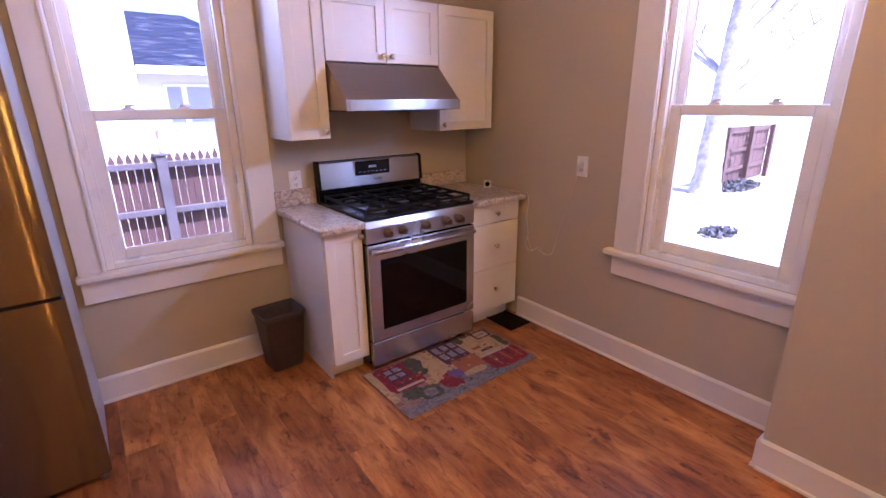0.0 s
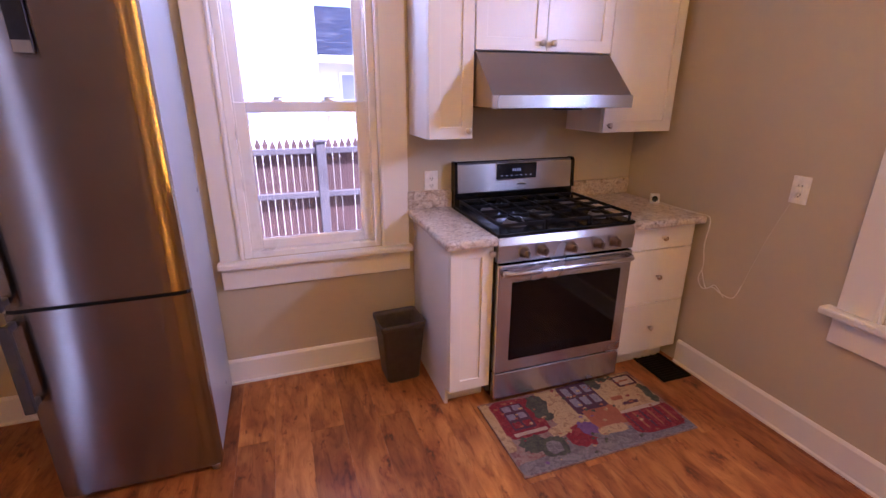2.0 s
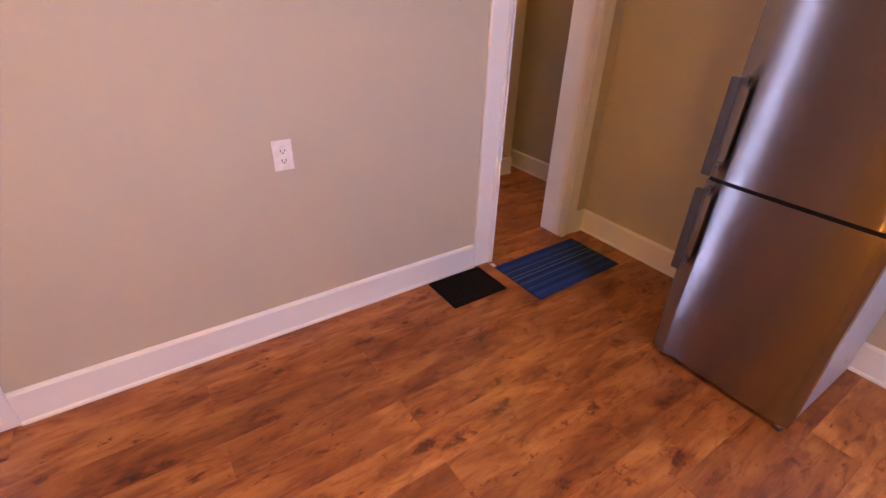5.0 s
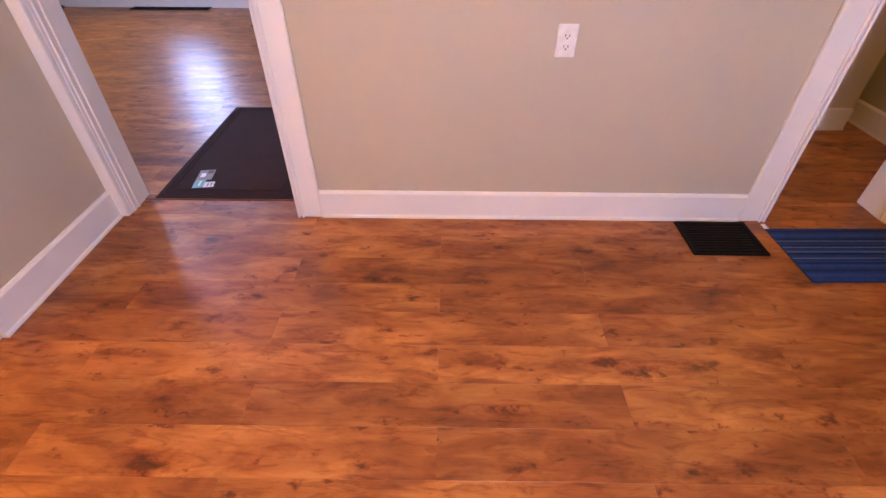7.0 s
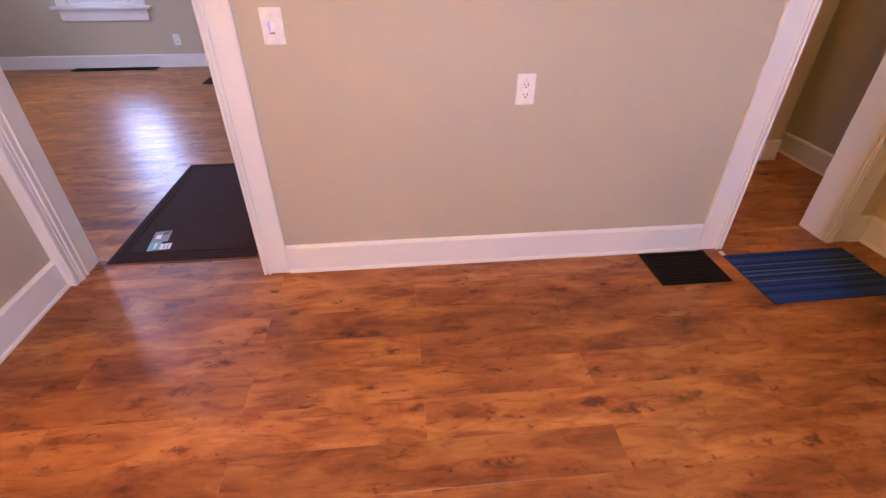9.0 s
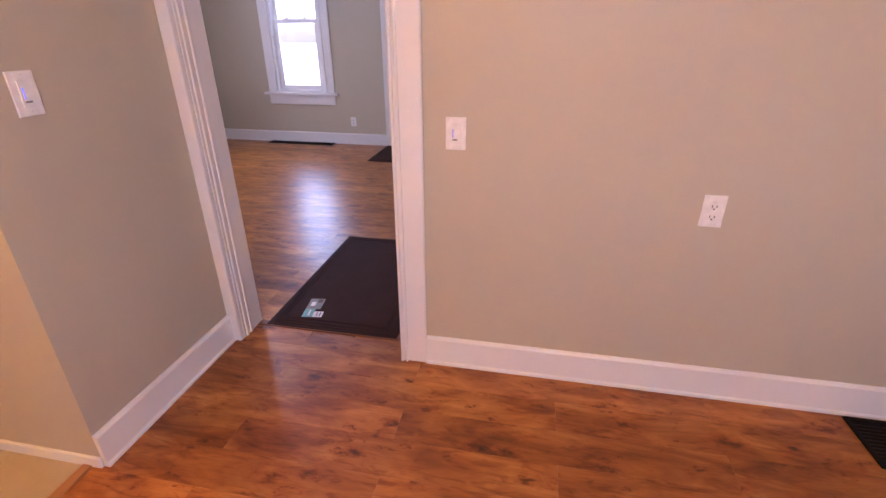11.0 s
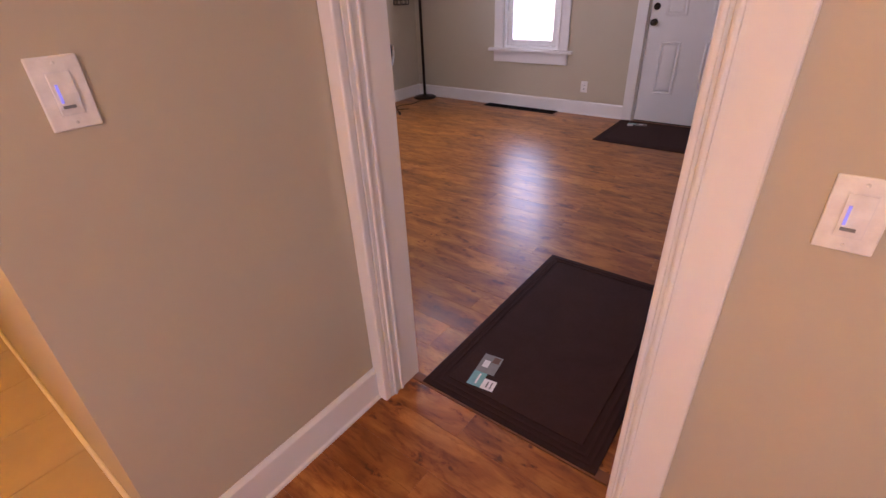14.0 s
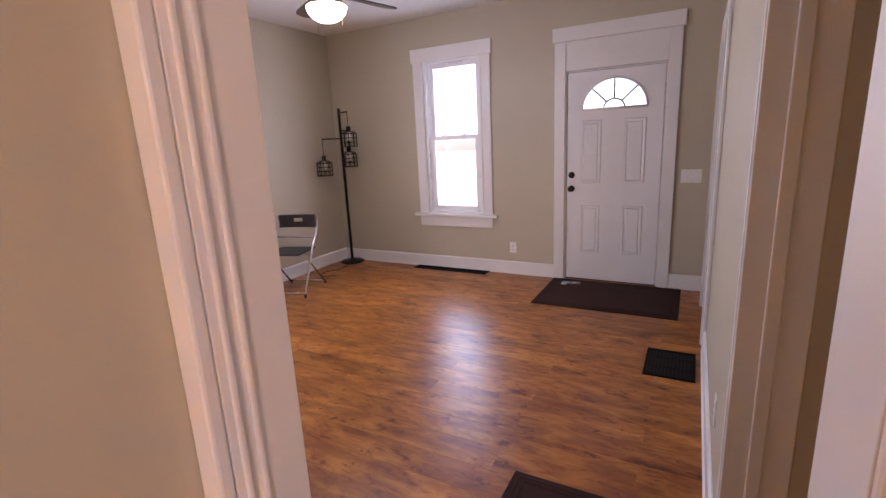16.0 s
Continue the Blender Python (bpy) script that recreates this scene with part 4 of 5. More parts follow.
def refrigerator():
    f = thing("refrigerator", "tall stainless bottom-freezer refrigerator with grey bar handles", "refrigerator")
    x0, x1, yf, yb = -0.235, 0.317, 2.352, 2.93
    H = 1.86
    part("cabinet", boxes((x0 + 0.004, x1 - 0.004, yf + 0.060, yb, 0.035, H), bevel=0.004), M_SIDE, f, "grey painted cabinet sides")

    def bowed(z0, z1):
        """A door whose front bulges slightly, with rounded side edges."""
        n, prof = 18, []
        for i in range(n + 1):
            u = i / n
            bulge = 0.004 * (1 - (2 * u - 1) ** 2)
            edge = 0.010 * max(0, 1 - min(u, 1 - u) / 0.03) ** 2
            prof.append((x0 + (x1 - x0) * u, yf - bulge + edge))
        prof += [(x1, yf + 0.054), (x0, yf + 0.054)]
        bm = prism(prof, "z", z0, z1)
        for fc in bm.faces:
            fc.smooth = abs(fc.normal.z) < 0.5 and fc.normal.y < -0.3
        bmesh.ops.split_edges(bm, edges=[e for e in bm.edges if len({fc.smooth for fc in e.link_faces}) > 1])
        return bm

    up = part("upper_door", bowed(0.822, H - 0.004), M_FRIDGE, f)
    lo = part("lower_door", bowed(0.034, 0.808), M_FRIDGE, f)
    part("gasket", boxes((x0 + 0.012, x1 - 0.012, yf + 0.0545, yf + 0.0595, 0.055, H - 0.01)), M_IRON, f)
    part("door_gap", boxes((x0 + 0.01, x1 - 0.01, yf + 0.004, yf + 0.05, 0.8085, 0.8215)), M_IRON, f)
    for d, z0, z1 in ((up, 0.842, 1.165), (lo, 0.462, 0.790)):
        hx = x0 + 0.021
        hn = part("handle", boxes((hx - 0.016, hx + 0.016, yf - 0.066, yf - 0.044, z0, z1), (hx - 0.010, hx + 0.010, yf - 0.0445, yf + 0.006, z0 + 0.005, z0 + 0.030), (hx - 0.010, hx + 0.010, yf - 0.0445, yf + 0.006, z1 - 0.030, z1 - 0.005), bevel=0.004), M_HANDLE, d, "dark grey bar handle")
    part("display", one(-0.005, 0.045, yf - 0.0225, yf - 0.008, 1.605, 1.80, bevel=0.002), M_DISPLAY, up, "black touch display strip")
    part("display_label", boxes((-0.003, 0.043, yf - 0.0235, yf - 0.0226, 1.607, 1.640)), M_PANEL, up)
    part("plinth", boxes((x0 + 0.02, x1 - 0.02, yf + 0.062, yb - 0.02, 0.006, 0.0345)), M_IRON, f)
    for fx in (x0 + 0.05, x1 - 0.03):
        part("foot", lathe([(0.016, 0), (0.016, 0.02), (0.008, 0.051)], (fx, yf + 0.03, 0), "z", 10), M_NICKEL, f)
    return f


refrigerator()


def waste_bin():
    b = thing("waste_bin", "smoky translucent grey plastic waste bin, empty", "waste bin", pose(1.192, 2.80, 0, 0, 0, 3))
    bm = bmesh.new()

    def ring(hx, hy, z, r=0.02):
        pts = []
        for cx, cy, a0 in ((1, 1, 0), (-1, 1, 90), (-1, -1, 180), (1, -1, 270)):
            for k in range(5):
                a = radians(a0 + 22.5 * k)
                pts.append(bm.verts.new((cx * (hx - r) + r * math.cos(a), cy * (hy - r) + r * math.sin(a), z)))
        return pts
    loops = [ring(0.086, 0.074, 0.0), ring(0.091, 0.079, 0.008), ring(0.116, 0.098, 0.325), ring(0.122, 0.104, 0.328), ring(0.123, 0.105, 0.352), ring(0.118, 0.100, 0.354), ring(0.112, 0.094, 0.325), ring(0.084, 0.072, 0.011)]
    for l0, l1 in zip(loops, loops[1:]):
        for i in range(20):
            f = bm.faces.new((l0[i], l0[(i + 1) % 20], l1[(i + 1) % 20], l1[i]))
            f.smooth = True
    bm.faces.new(loops[0][::-1])
    bm.faces.new(loops[-1])
    part("shell", bm, M_BIN, b)
    part("rim_crease", tube([(p[0], p[1], 0.318) for p in ((-0.110, -0.097), (0.110, -0.097), (0.115, -0.092), (0.115, 0.092), (0.110, 0.097), (-0.110, 0.097), (-0.115, 0.092), (-0.115, -0.092), (-0.110, -0.097))], 0.0025, 6), M_BIN, b)
    return b


waste_bin()


def printed_rug():
    r = thing("kitchen_rug", "woven tapestry rug with a market street scene in reds and tans", "rug", pose(1.948, 2.143, 0, 0, 0, 0.6))
    W, D = 0.463, 0.245
    grey = cloth("rug_cobble_grey", [(0.08, 0.066, 0.068), (0.24, 0.21, 0.20), (0.12, 0.10, 0.10), (0.27, 0.23, 0.22)], 40, 500)
    red = cloth("rug_red", [(0.06, 0.015, 0.02), (0.28, 0.030, 0.035), (0.16, 0.02, 0.03), (0.34, 0.07, 0.06), (0.09, 0.02, 0.03)], 30, 500)
    tan = cloth("rug_tan", [(0.20, 0.11, 0.05), (0.38, 0.25, 0.11), (0.48, 0.34, 0.17), (0.27, 0.16, 0.07), (0.42, 0.29, 0.14)], 22, 500)
    cream = cloth("rug_cream", [(0.36, 0.28, 0.19), (0.52, 0.42, 0.30)], 24, 500)
    green = cloth("rug_green", [(0.025, 0.03, 0.022), (0.11, 0.11, 0.07), (0.05, 0.05, 0.045), (0.15, 0.13, 0.09)], 44, 500)
    navy = cloth("rug_navy", [(0.03, 0.025, 0.045), (0.10, 0.04, 0.06), (0.05, 0.04, 0.065)], 40, 500)
    brown = cloth("rug_brown", [(0.20, 0.065, 0.03), (0.33, 0.12, 0.06), (0.25, 0.08, 0.04)], 20, 500)
    pale = cloth("rug_pale_blue", [(0.15, 0.135, 0.17), (0.31, 0.28, 0.31)], 40, 500)
    violet = cloth("rug_violet", [(0.10, 0.05, 0.14), (0.24, 0.13, 0.27)], 60, 500)
    bm = bmesh.new()
    box(bm, -W, W, -D, D, 0.0, 0.007, bevel=0.003)
    part("base", bm, cloth("rug_ground", [(0.09, 0.05, 0.045), (0.22, 0.10, 0.08), (0.30, 0.22, 0.17), (0.10, 0.075, 0.07)], 34, 500), r)
    rnd = random.Random(4)
    level = [0.0073]

    def blot(u0, u1, v0, v1, mat, nm, wob=0.008, n=7, square=0.35):
        """A woven patch with a wavering outline; u and v run from 0 to 1 along and across the rug."""
        b = bmesh.new()
        x0, x1, y0, y1 = -W + 2 * W * u0, -W + 2 * W * u1, -D + 2 * D * v0, -D + 2 * D * v1
        cx, cy, hx, hy = (x0 + x1) / 2, (y0 + y1) / 2, (x1 - x0) / 2, (y1 - y0) / 2
        vs = []
        for k in range(n * 4):
            a = 2 * math.pi * (k + 0.5) / (n * 4)
            ca, sa = math.cos(a), math.sin(a)
            px = cx + (hx + rnd.uniform(-wob, wob)) * math.copysign(abs(ca) ** square, ca)
            py = cy + (hy + rnd.uniform(-wob, wob)) * math.copysign(abs(sa) ** square, sa)
            vs.append(b.verts.new((max(-W + 0.005, min(W - 0.005, px)), max(-D + 0.005, min(D - 0.005, py)), level[0])))
        b.faces.new(vs)
        e = bmesh.ops.extrude_face_region(b, geom=b.faces[:])
        bmesh.ops.translate(b, verts=[v for v in e["geom"] if isinstance(v, bmesh.types.BMVert)], vec=(0, 0, 0.0005))
        bmesh.ops.recalc_face_normals(b, faces=b.faces[:])
        level[0] += 0.00003
        part(nm, b, mat, r)

    blot(0.0, 1.0, 0.0, 0.16, grey, "woven_paving", 0.004)
    blot(0.30, 0.72, 0.10, 0.26, grey, "woven_paving", 0.010)
    blot(0.0, 0.055, 0.30, 1.0, tan, "woven_wall", 0.006)
    blot(0.05, 0.29, 0.42, 0.98, red, "woven_house", 0.007)
    blot(0.33, 0.51, 0.36, 1.0, tan, "woven_wall", 0.008)
    blot(0.67, 0.99, 0.40, 1.0, tan, "woven_wall", 0.008)
    blot(0.48, 0.69, 0.52, 1.0, navy, "woven_door", 0.004, 8, 0.2)
    blot(0.51, 0.70, 0.28, 0.57, brown, "woven_door", 0.005, 8, 0.2)
    for u in (0.50, 0.565, 0.63):
        for v in (0.64, 0.82):
            blot(u, u + 0.045, v, v + 0.13, pale, "woven_pane", 0.002, 5, 0.2)
    blot(0.10, 0.23, 0.53, 0.90, navy, "woven_window", 0.003, 8, 0.2)
    for u in (0.112, 0.172):
        for v in (0.56, 0.68, 0.80):
            blot(u, u + 0.045, v, v + 0.085, red if v < 0.6 else pale, "woven_pane", 0.002, 5, 0.2)
    blot(0.085, 0.27, 0.455, 0.50, cream, "woven_sill", 0.002, 6, 0.2)
    blot(0.685, 0.985, 0.09, 0.43, red, "woven_awning", 0.010)
    blot(0.70, 0.96, 0.40, 0.445, cream, "woven_awning_edge", 0.003)
    for k in range(6):
        blot(0.71 + k * 0.045, 0.722 + k * 0.045, 0.14, 0.39, brown if k % 2 else navy, "woven_stripe", 0.003)
    blot(0.845, 0.975, 0.77, 0.955, navy, "woven_sign", 0.003, 8, 0.25)
    blot(0.858, 0.962, 0.795, 0.93, cream, "woven_sign", 0.002, 8, 0.25)
    blot(0.88, 0.94, 0.845, 0.875, brown, "woven_sign_mark", 0.003)
    blot(0.73, 0.80, 0.60, 0.66, brown, "woven_mark", 0.004)
    blot(0.76, 0.86, 0.50, 0.56, navy, "woven_bicycle", 0.008, 5, 0.6)
    blot(0.26, 0.36, 0.56, 0.97, green, "woven_vine", 0.018, 6, 0.6)
    blot(0.68, 0.76, 0.84, 1.0, green, "woven_vine", 0.018, 6, 0.6)
    blot(0.76, 0.86, 0.92, 1.0, green, "woven_vine", 0.012, 6, 0.6)
    blot(0.94, 0.99, 0.44, 0.76, green, "woven_vine", 0.012, 6, 0.6)
    blot(0.08, 0.21, 0.22, 0.43, green, "woven_bush", 0.016, 6, 0.6)
    blot(0.16, 0.30, 0.12, 0.36, green, "woven_barrel", 0.006, 7, 0.6)
    blot(0.19, 0.27, 0.16, 0.30, grey, "woven_barrel", 0.006, 7, 0.6)
    blot(0.33, 0.46, 0.14, 0.40, red, "woven_flower_cart", 0.016, 6, 0.6)
    blot(0.42, 0.51, 0.24, 0.44, violet, "woven_flowers", 0.014, 6, 0.6)
    blot(0.27, 0.38, 0.34, 0.48, tan, "woven_flowers", 0.014, 6, 0.6)
    blot(0.50, 0.66, 0.20, 0.30, tan, "woven_step", 0.005)
    for i in range(100):
        u, v, q = rnd.uniform(0.05, 0.95), rnd.uniform(0.05, 0.97), rnd.uniform(0.004, 0.013)
        low = [red, green, violet, tan, green, brown] if v < 0.5 and u < 0.55 else [brown, tan, green, red, tan, brown]
        blot(u - q, u + q, v - q * 1.2, v + q * 1.2, rnd.choice(low), "woven_fleck", q * 0.5, 4, 0.7)
    return r


printed_rug()


def floor_vent(label, x0, x1, y0, y1, along, slats):
    v = thing("floor_vent", label, "floor vent", group="floor vents")
    part("pan", boxes((x0 + 0.012, x1 - 0.012, y0 + 0.012, y1 - 0.012, 0.0005, 0.0025)), M_VENTDARK, v)
    part("frame", boxes((x0, x0 + 0.018, y0, y1, 0.0005, 0.009), (x1 - 0.018, x1, y0, y1, 0.0005, 0.009), (x0 + 0.018, x1 - 0.018, y0, y0 + 0.018, 0.0005, 0.009), (x0 + 0.018, x1 - 0.018, y1 - 0.018, y1, 0.0005, 0.009), bevel=0.002), M_VENT, v)
    for i in range(slats):
        if along == "y":
            c = x0 + 0.018 + (x1 - x0 - 0.036) * (i + 0.5) / slats
            bm = boxes((c - 0.003, c + 0.003, y0 + 0.0185, y1 - 0.0185, 0.0027, 0.0075))
        else:
            c = y0 + 0.018 + (y1 - y0 - 0.036) * (i + 0.5) / slats
            bm = boxes((x0 + 0.0185, x1 - 0.0185, c - 0.003, c + 0.003, 0.0027, 0.0075))
        part("slat", bm, M_VENT, v)
    for f in (0.33, 0.67):
        if along == "y":
            c = y0 + (y1 - y0) * f
            part("crossbar", boxes((x0 + 0.0185, x1 - 0.0185, c - 0.003, c + 0.003, 0.0076, 0.0085)), M_VENT, v)
        else:
            c = x0 + (x1 - x0) * f
            part("crossbar", boxes((c - 0.003, c + 0.003, y0 + 0.0185, y1 - 0.0185, 0.0076, 0.0085)), M_VENT, v)
    return v


floor_vent("dark brown metal floor vent beside the drawer cabinet", 2.535, 2.725, 2.245, 2.525, "x", 12)
floor_vent("wide dark brown metal floor vent beside the blue mat", -1.175, -0.93, 1.780, 2.112, "y", 11)
floor_vent("long dark brown floor vent under the living room window", -5.49, -5.36, -3.08, -2.15, "y", 6)
floor_vent("square dark brown floor vent by the living room wall", -4.05, -3.65, -0.37, -0.078, "x", 12)


def blue_mat():
    m = thing("blue_mat", "blue striped woven mat with a white tag", "mat", pose(-0.950, 2.512, 0, 0, 0, 1.0))
    blues = [cloth("blue_weave_a", [(0.018, 0.042, 0.165), (0.030, 0.062, 0.22)], 30, 600), cloth("blue_weave_b", [(0.026, 0.056, 0.20), (0.038, 0.080, 0.26)], 30, 600), cloth("blue_weave_pale", [(0.07, 0.10, 0.20), (0.12, 0.15, 0.25)], 30, 600), cloth("blue_weave_navy", [(0.010, 0.028, 0.095), (0.016, 0.042, 0.13)], 30, 600)]
    part("backing", boxes((-0.182, 0.182, -0.320, 0.320, 0.0005, 0.004), bevel=0.0012), blues[3], m)
    order = (0, 3, 0, 1, 0, 3, 2, 0, 3, 2, 0, 2, 3, 0, 2, 0, 3, 1, 0, 3, 0, 1, 0, 0)
    for i, c in enumerate(order):
        w = 0.36 / len(order)
        x = -0.18 + i * w
        part("stripe", boxes((x + 0.0006, x + (w if c != 2 else w * 0.55) - 0.0006, -0.318, 0.318, 0.0042, 0.0072 + 0.0004 * (i % 2)), bevel=0.001), blues[c], m)
    part("tag", boxes((-0.222, -0.183, -0.318, -0.296, 0.0008, 0.0018)), M_CARD, m, "white cloth tag")
    return m


blue_mat()


def wall_plate(name, label, category, at, kind, gang=1):
    """A plate on a wall: local x along the wall, y out of the room's wall towards the room is -y, z up; the centre at the origin."""
    p = thing(name, label, category, at)
    w = 0.0375 + 0.023 * (gang - 1)
    part("plate", boxes((-w, w, -0.006, -0.0003, -0.059, 0.059), bevel=0.0025), M_PLATE, p)
    for g in range(gang):
        cx = (g - (gang - 1) / 2) * 0.046
        if kind == "outlet":
            part("insert", boxes((cx - 0.017, cx + 0.017, -0.0078, -0.0061, -0.034, 0.034), bevel=0.0008), M_PLATE, p)
            for cz in (-0.019, 0.019):
                part("socket", boxes((cx - 0.009, cx - 0.006, -0.0084, -0.0079, cz - 0.004, cz + 0.005), (cx + 0.006, cx + 0.009, -0.0084, -0.0079, cz - 0.004, cz + 0.005), (cx - 0.003, cx + 0.003, -0.0084, -0.0079, cz - 0.012, cz - 0.007)), M_SLOT, p)
        else:
            part("insert", boxes((cx - 0.0185, cx + 0.0185, -0.0066, -0.0058, -0.0352, 0.0352)), M_CARD, p)
            part("rocker", prism([(-0.0061, -0.033), (-0.0085, -0.033), (-0.0115, 0.0), (-0.0085, 0.033), (-0.0061, 0.033)], "x", cx - 0.0165, cx + 0.0165), M_PLATE, p)
            if kind == "dimmer":
                part("slider", boxes((cx - 0.0115, cx - 0.0075, -0.0128, -0.0088, -0.014, 0.016)), M_LED, p, "glowing violet level strip")
                part("button", boxes((cx - 0.0115, cx + 0.007, -0.0118, -0.0086, -0.0235, -0.0185)), M_CARDG, p)
    for cz in (-0.048, 0.048):
        part("screw", lathe([(0.003, 0), (0.003, -0.0012), (0, -0.0012)], (0, -0.006, cz), "y", 8), M_CARD, p)
    return p


wall_plate("outlet", "white duplex outlet on the wall above the worktop", "outlet", pose(1.442, BACK, 1.037), "outlet")
wall_plate("outlet", "white duplex outlet beside the yard window", "outlet", pose(RIGHT, 1.945, 1.111, 0, 0, -90), "outlet")
plug = thing("plug", "small white plug with a dark prong face in the outlet", "plug", pose(RIGHT - 0.009, 1.945, 1.114, 0, 0, -90))
part("plug_body", one(-0.013, 0.013, -0.022, 0.0, -0.014, 0.014, bevel=0.004), M_PLATE, plug)
part("strain_relief", tube([(0, -0.014, -0.012), (0, -0.016, -0.034)], 0.003, 8), M_CORD, plug)
wall_plate("outlet", "white outlet on the plain partition wall", "outlet", pose(WEST, 1.135, 0.809, 0, 0, 90), "outlet")
wall_plate("dimmer_switch", "white dimmer switch beside the doorway casing", "switch", pose(WEST, 0.217, 1.045, 0, 0, 90), "dimmer")
wall_plate("dimmer_switch", "white dimmer switch on the short wall", "switch", pose(-0.618, SOUTH, 1.226, 0, 0, 180), "dimmer")
wall_plate("light_switch", "white switch plate in the tiled room", "switch", pose(-0.43, -1.185, 1.185, 0, 0, 90), "rocker", 2)
wall_plate("light_switch", "white three-gang switch plate beside the front door", "switch", pose(FRONT, -0.187, 1.062, 0, 0, 90), "rocker", 3)
wall_plate("outlet", "white outlet low on the front wall", "outlet", pose(FRONT, -1.873, 0.297, 0, 0, 90), "outlet")
wall_plate("outlet", "white outlet low on the living room wall", "outlet", pose(-2.75, NORTH, 0.36, 0, 0, 0), "outlet")


def charger_and_cord():
    c = thing("charger_cube", "small white cube with a black face on the worktop", "charger", pose(2.705, 2.69, 0.895, 0, 0, -40))
    part("cube", one(-0.025, 0.025, -0.025, 0.025, 0.0, 0.052, bevel=0.006), M_PLATE, c)
    part("face", lathe([(0.017, 0), (0.017, -0.002), (0, -0.002)], (0, -0.0251, 0.028), "y", 16), M_BLACK, c)
    k = thing("cord", "thin white cord hanging over the worktop edge", "cord")
    part("cable", tube(spline([(2.725, 2.715, 0.905), (2.735, 2.66, 0.899), (2.728, 2.52, 0.899), (2.732, 2.40, 0.900), (2.748, 2.346, 0.893), (2.754, 2.338, 0.84), (2.750, 2.345, 0.74), (2.754, 2.33, 0.63), (2.752, 2.345, 0.55), (2.756, 2.31, 0.505), (2.752, 2.25, 0.535), (2.755, 2.20, 0.52), (2.755, 2.13, 0.525), (2.757, 2.10, 0.60)], 6), 0.0026, 6), M_CORD, k)
    part("loop", tube(spline([(2.755, 2.335, 0.60), (2.755, 2.29, 0.515), (2.755, 2.24, 0.55), (2.755, 2.18, 0.505)], 6), 0.0026, 6), M_CORD, k)
    part("riser", tube(spline([(2.757, 2.10, 0.60), (2.757, 2.06, 0.76), (2.756, 2.02, 0.90), (2.745, 1.948, 1.085)], 8), 0.0006, 6), M_CORD, k)
    return c


charger_and_cord()


# ---- tiled room ----
def ceiling_lamp(label, x, y, power, r=0.13, tint=(1.0, 0.44, 0.11)):
    c = thing("ceiling_light", label, "lamp", pose(x, y, TOP))
    part("canopy", lathe([(r * 0.8, 0.0), (r * 0.85, -0.012), (r * 0.6, -0.03), (0, -0.03)], (0, 0, -0.0005), "z", 24), M_BRASS, c)
    sh = part("shade", lathe([(r * 0.6, -0.031), (r, -0.06), (r * 0.85, -0.11), (r * 0.4, -0.14), (0, -0.145)], (0, 0, 0), "z", 24), M_WARM, c, "glowing warm glass shade")
    lamp = new("lamp_light", bpy.data.lights.new("lamp_light", "POINT"))
    lamp.data.energy, lamp.data.color, lamp.data.shadow_soft_size = power, tint, 0.10
    lamp.matrix_basis = pose(0, 0, -0.30)
    lamp.parent = c
    return c


ceiling_lamp("round warm glass ceiling light of the tiled room", 0.45, -1.95, 11.5, tint=(1.0, 0.42, 0.0))
# Kitchen fixture is added to warm the walls; none is known there.
ceiling_lamp("unseen round warm ceiling light added over the kitchen floor", 1.15, 0.45, 12.0, 0.15, (1.0, 0.48, 0.005))
ceiling_lamp("round warm glass ceiling light at the end of the hall", -1.95, 3.25, 2.3, 0.08, (1.0, 0.42, 0.03))


def black_rug():
    b = thing("black_rug", "black oval bath rug on the tile", "rug")
    bm = bmesh.new()
    pts = [(0.16 + 0.43 * math.copysign(abs(math.cos(a)) ** 0.8, math.cos(a)), -2.53 + 0.27 * math.copysign(abs(math.sin(a)) ** 0.8, math.sin(a))) for a in [2 * math.pi * i / 40 for i in range(40)]]
    lo = [bm.verts.new((px, py, 0.001)) for px, py in pts]
    hi = [bm.verts.new((0.16 + (px - 0.16) * 0.98, -2.53 + (py + 2.53) * 0.97, 0.014)) for px, py in pts]
    for i in range(40):
        bm.faces.new((lo[i], lo[(i + 1) % 40], hi[(i + 1) % 40], hi[i]))
    bm.faces.new(hi)
    bm.faces.new(lo[::-1])
    part("pile", bm, M_RUGB, b)


black_rug()


def wall_box():
    w = thing("metal_wall_box", "grey metal box with a recessed door on the wall", "wall box")
    part("frame", boxes((-0.4297, -0.395, -1.92, -1.535, 1.142, 1.60), bevel=0.004), M_PANEL, w)
    part("door", boxes((-0.3948, -0.388, -1.885, -1.575, 1.20, 1.56), bevel=0.003), M_IRON, w)
    part("latch", boxes((-0.3878, -0.380, -1.60, -1.588, 1.34, 1.40), bevel=0.002), M_NICKEL, w)


wall_box()


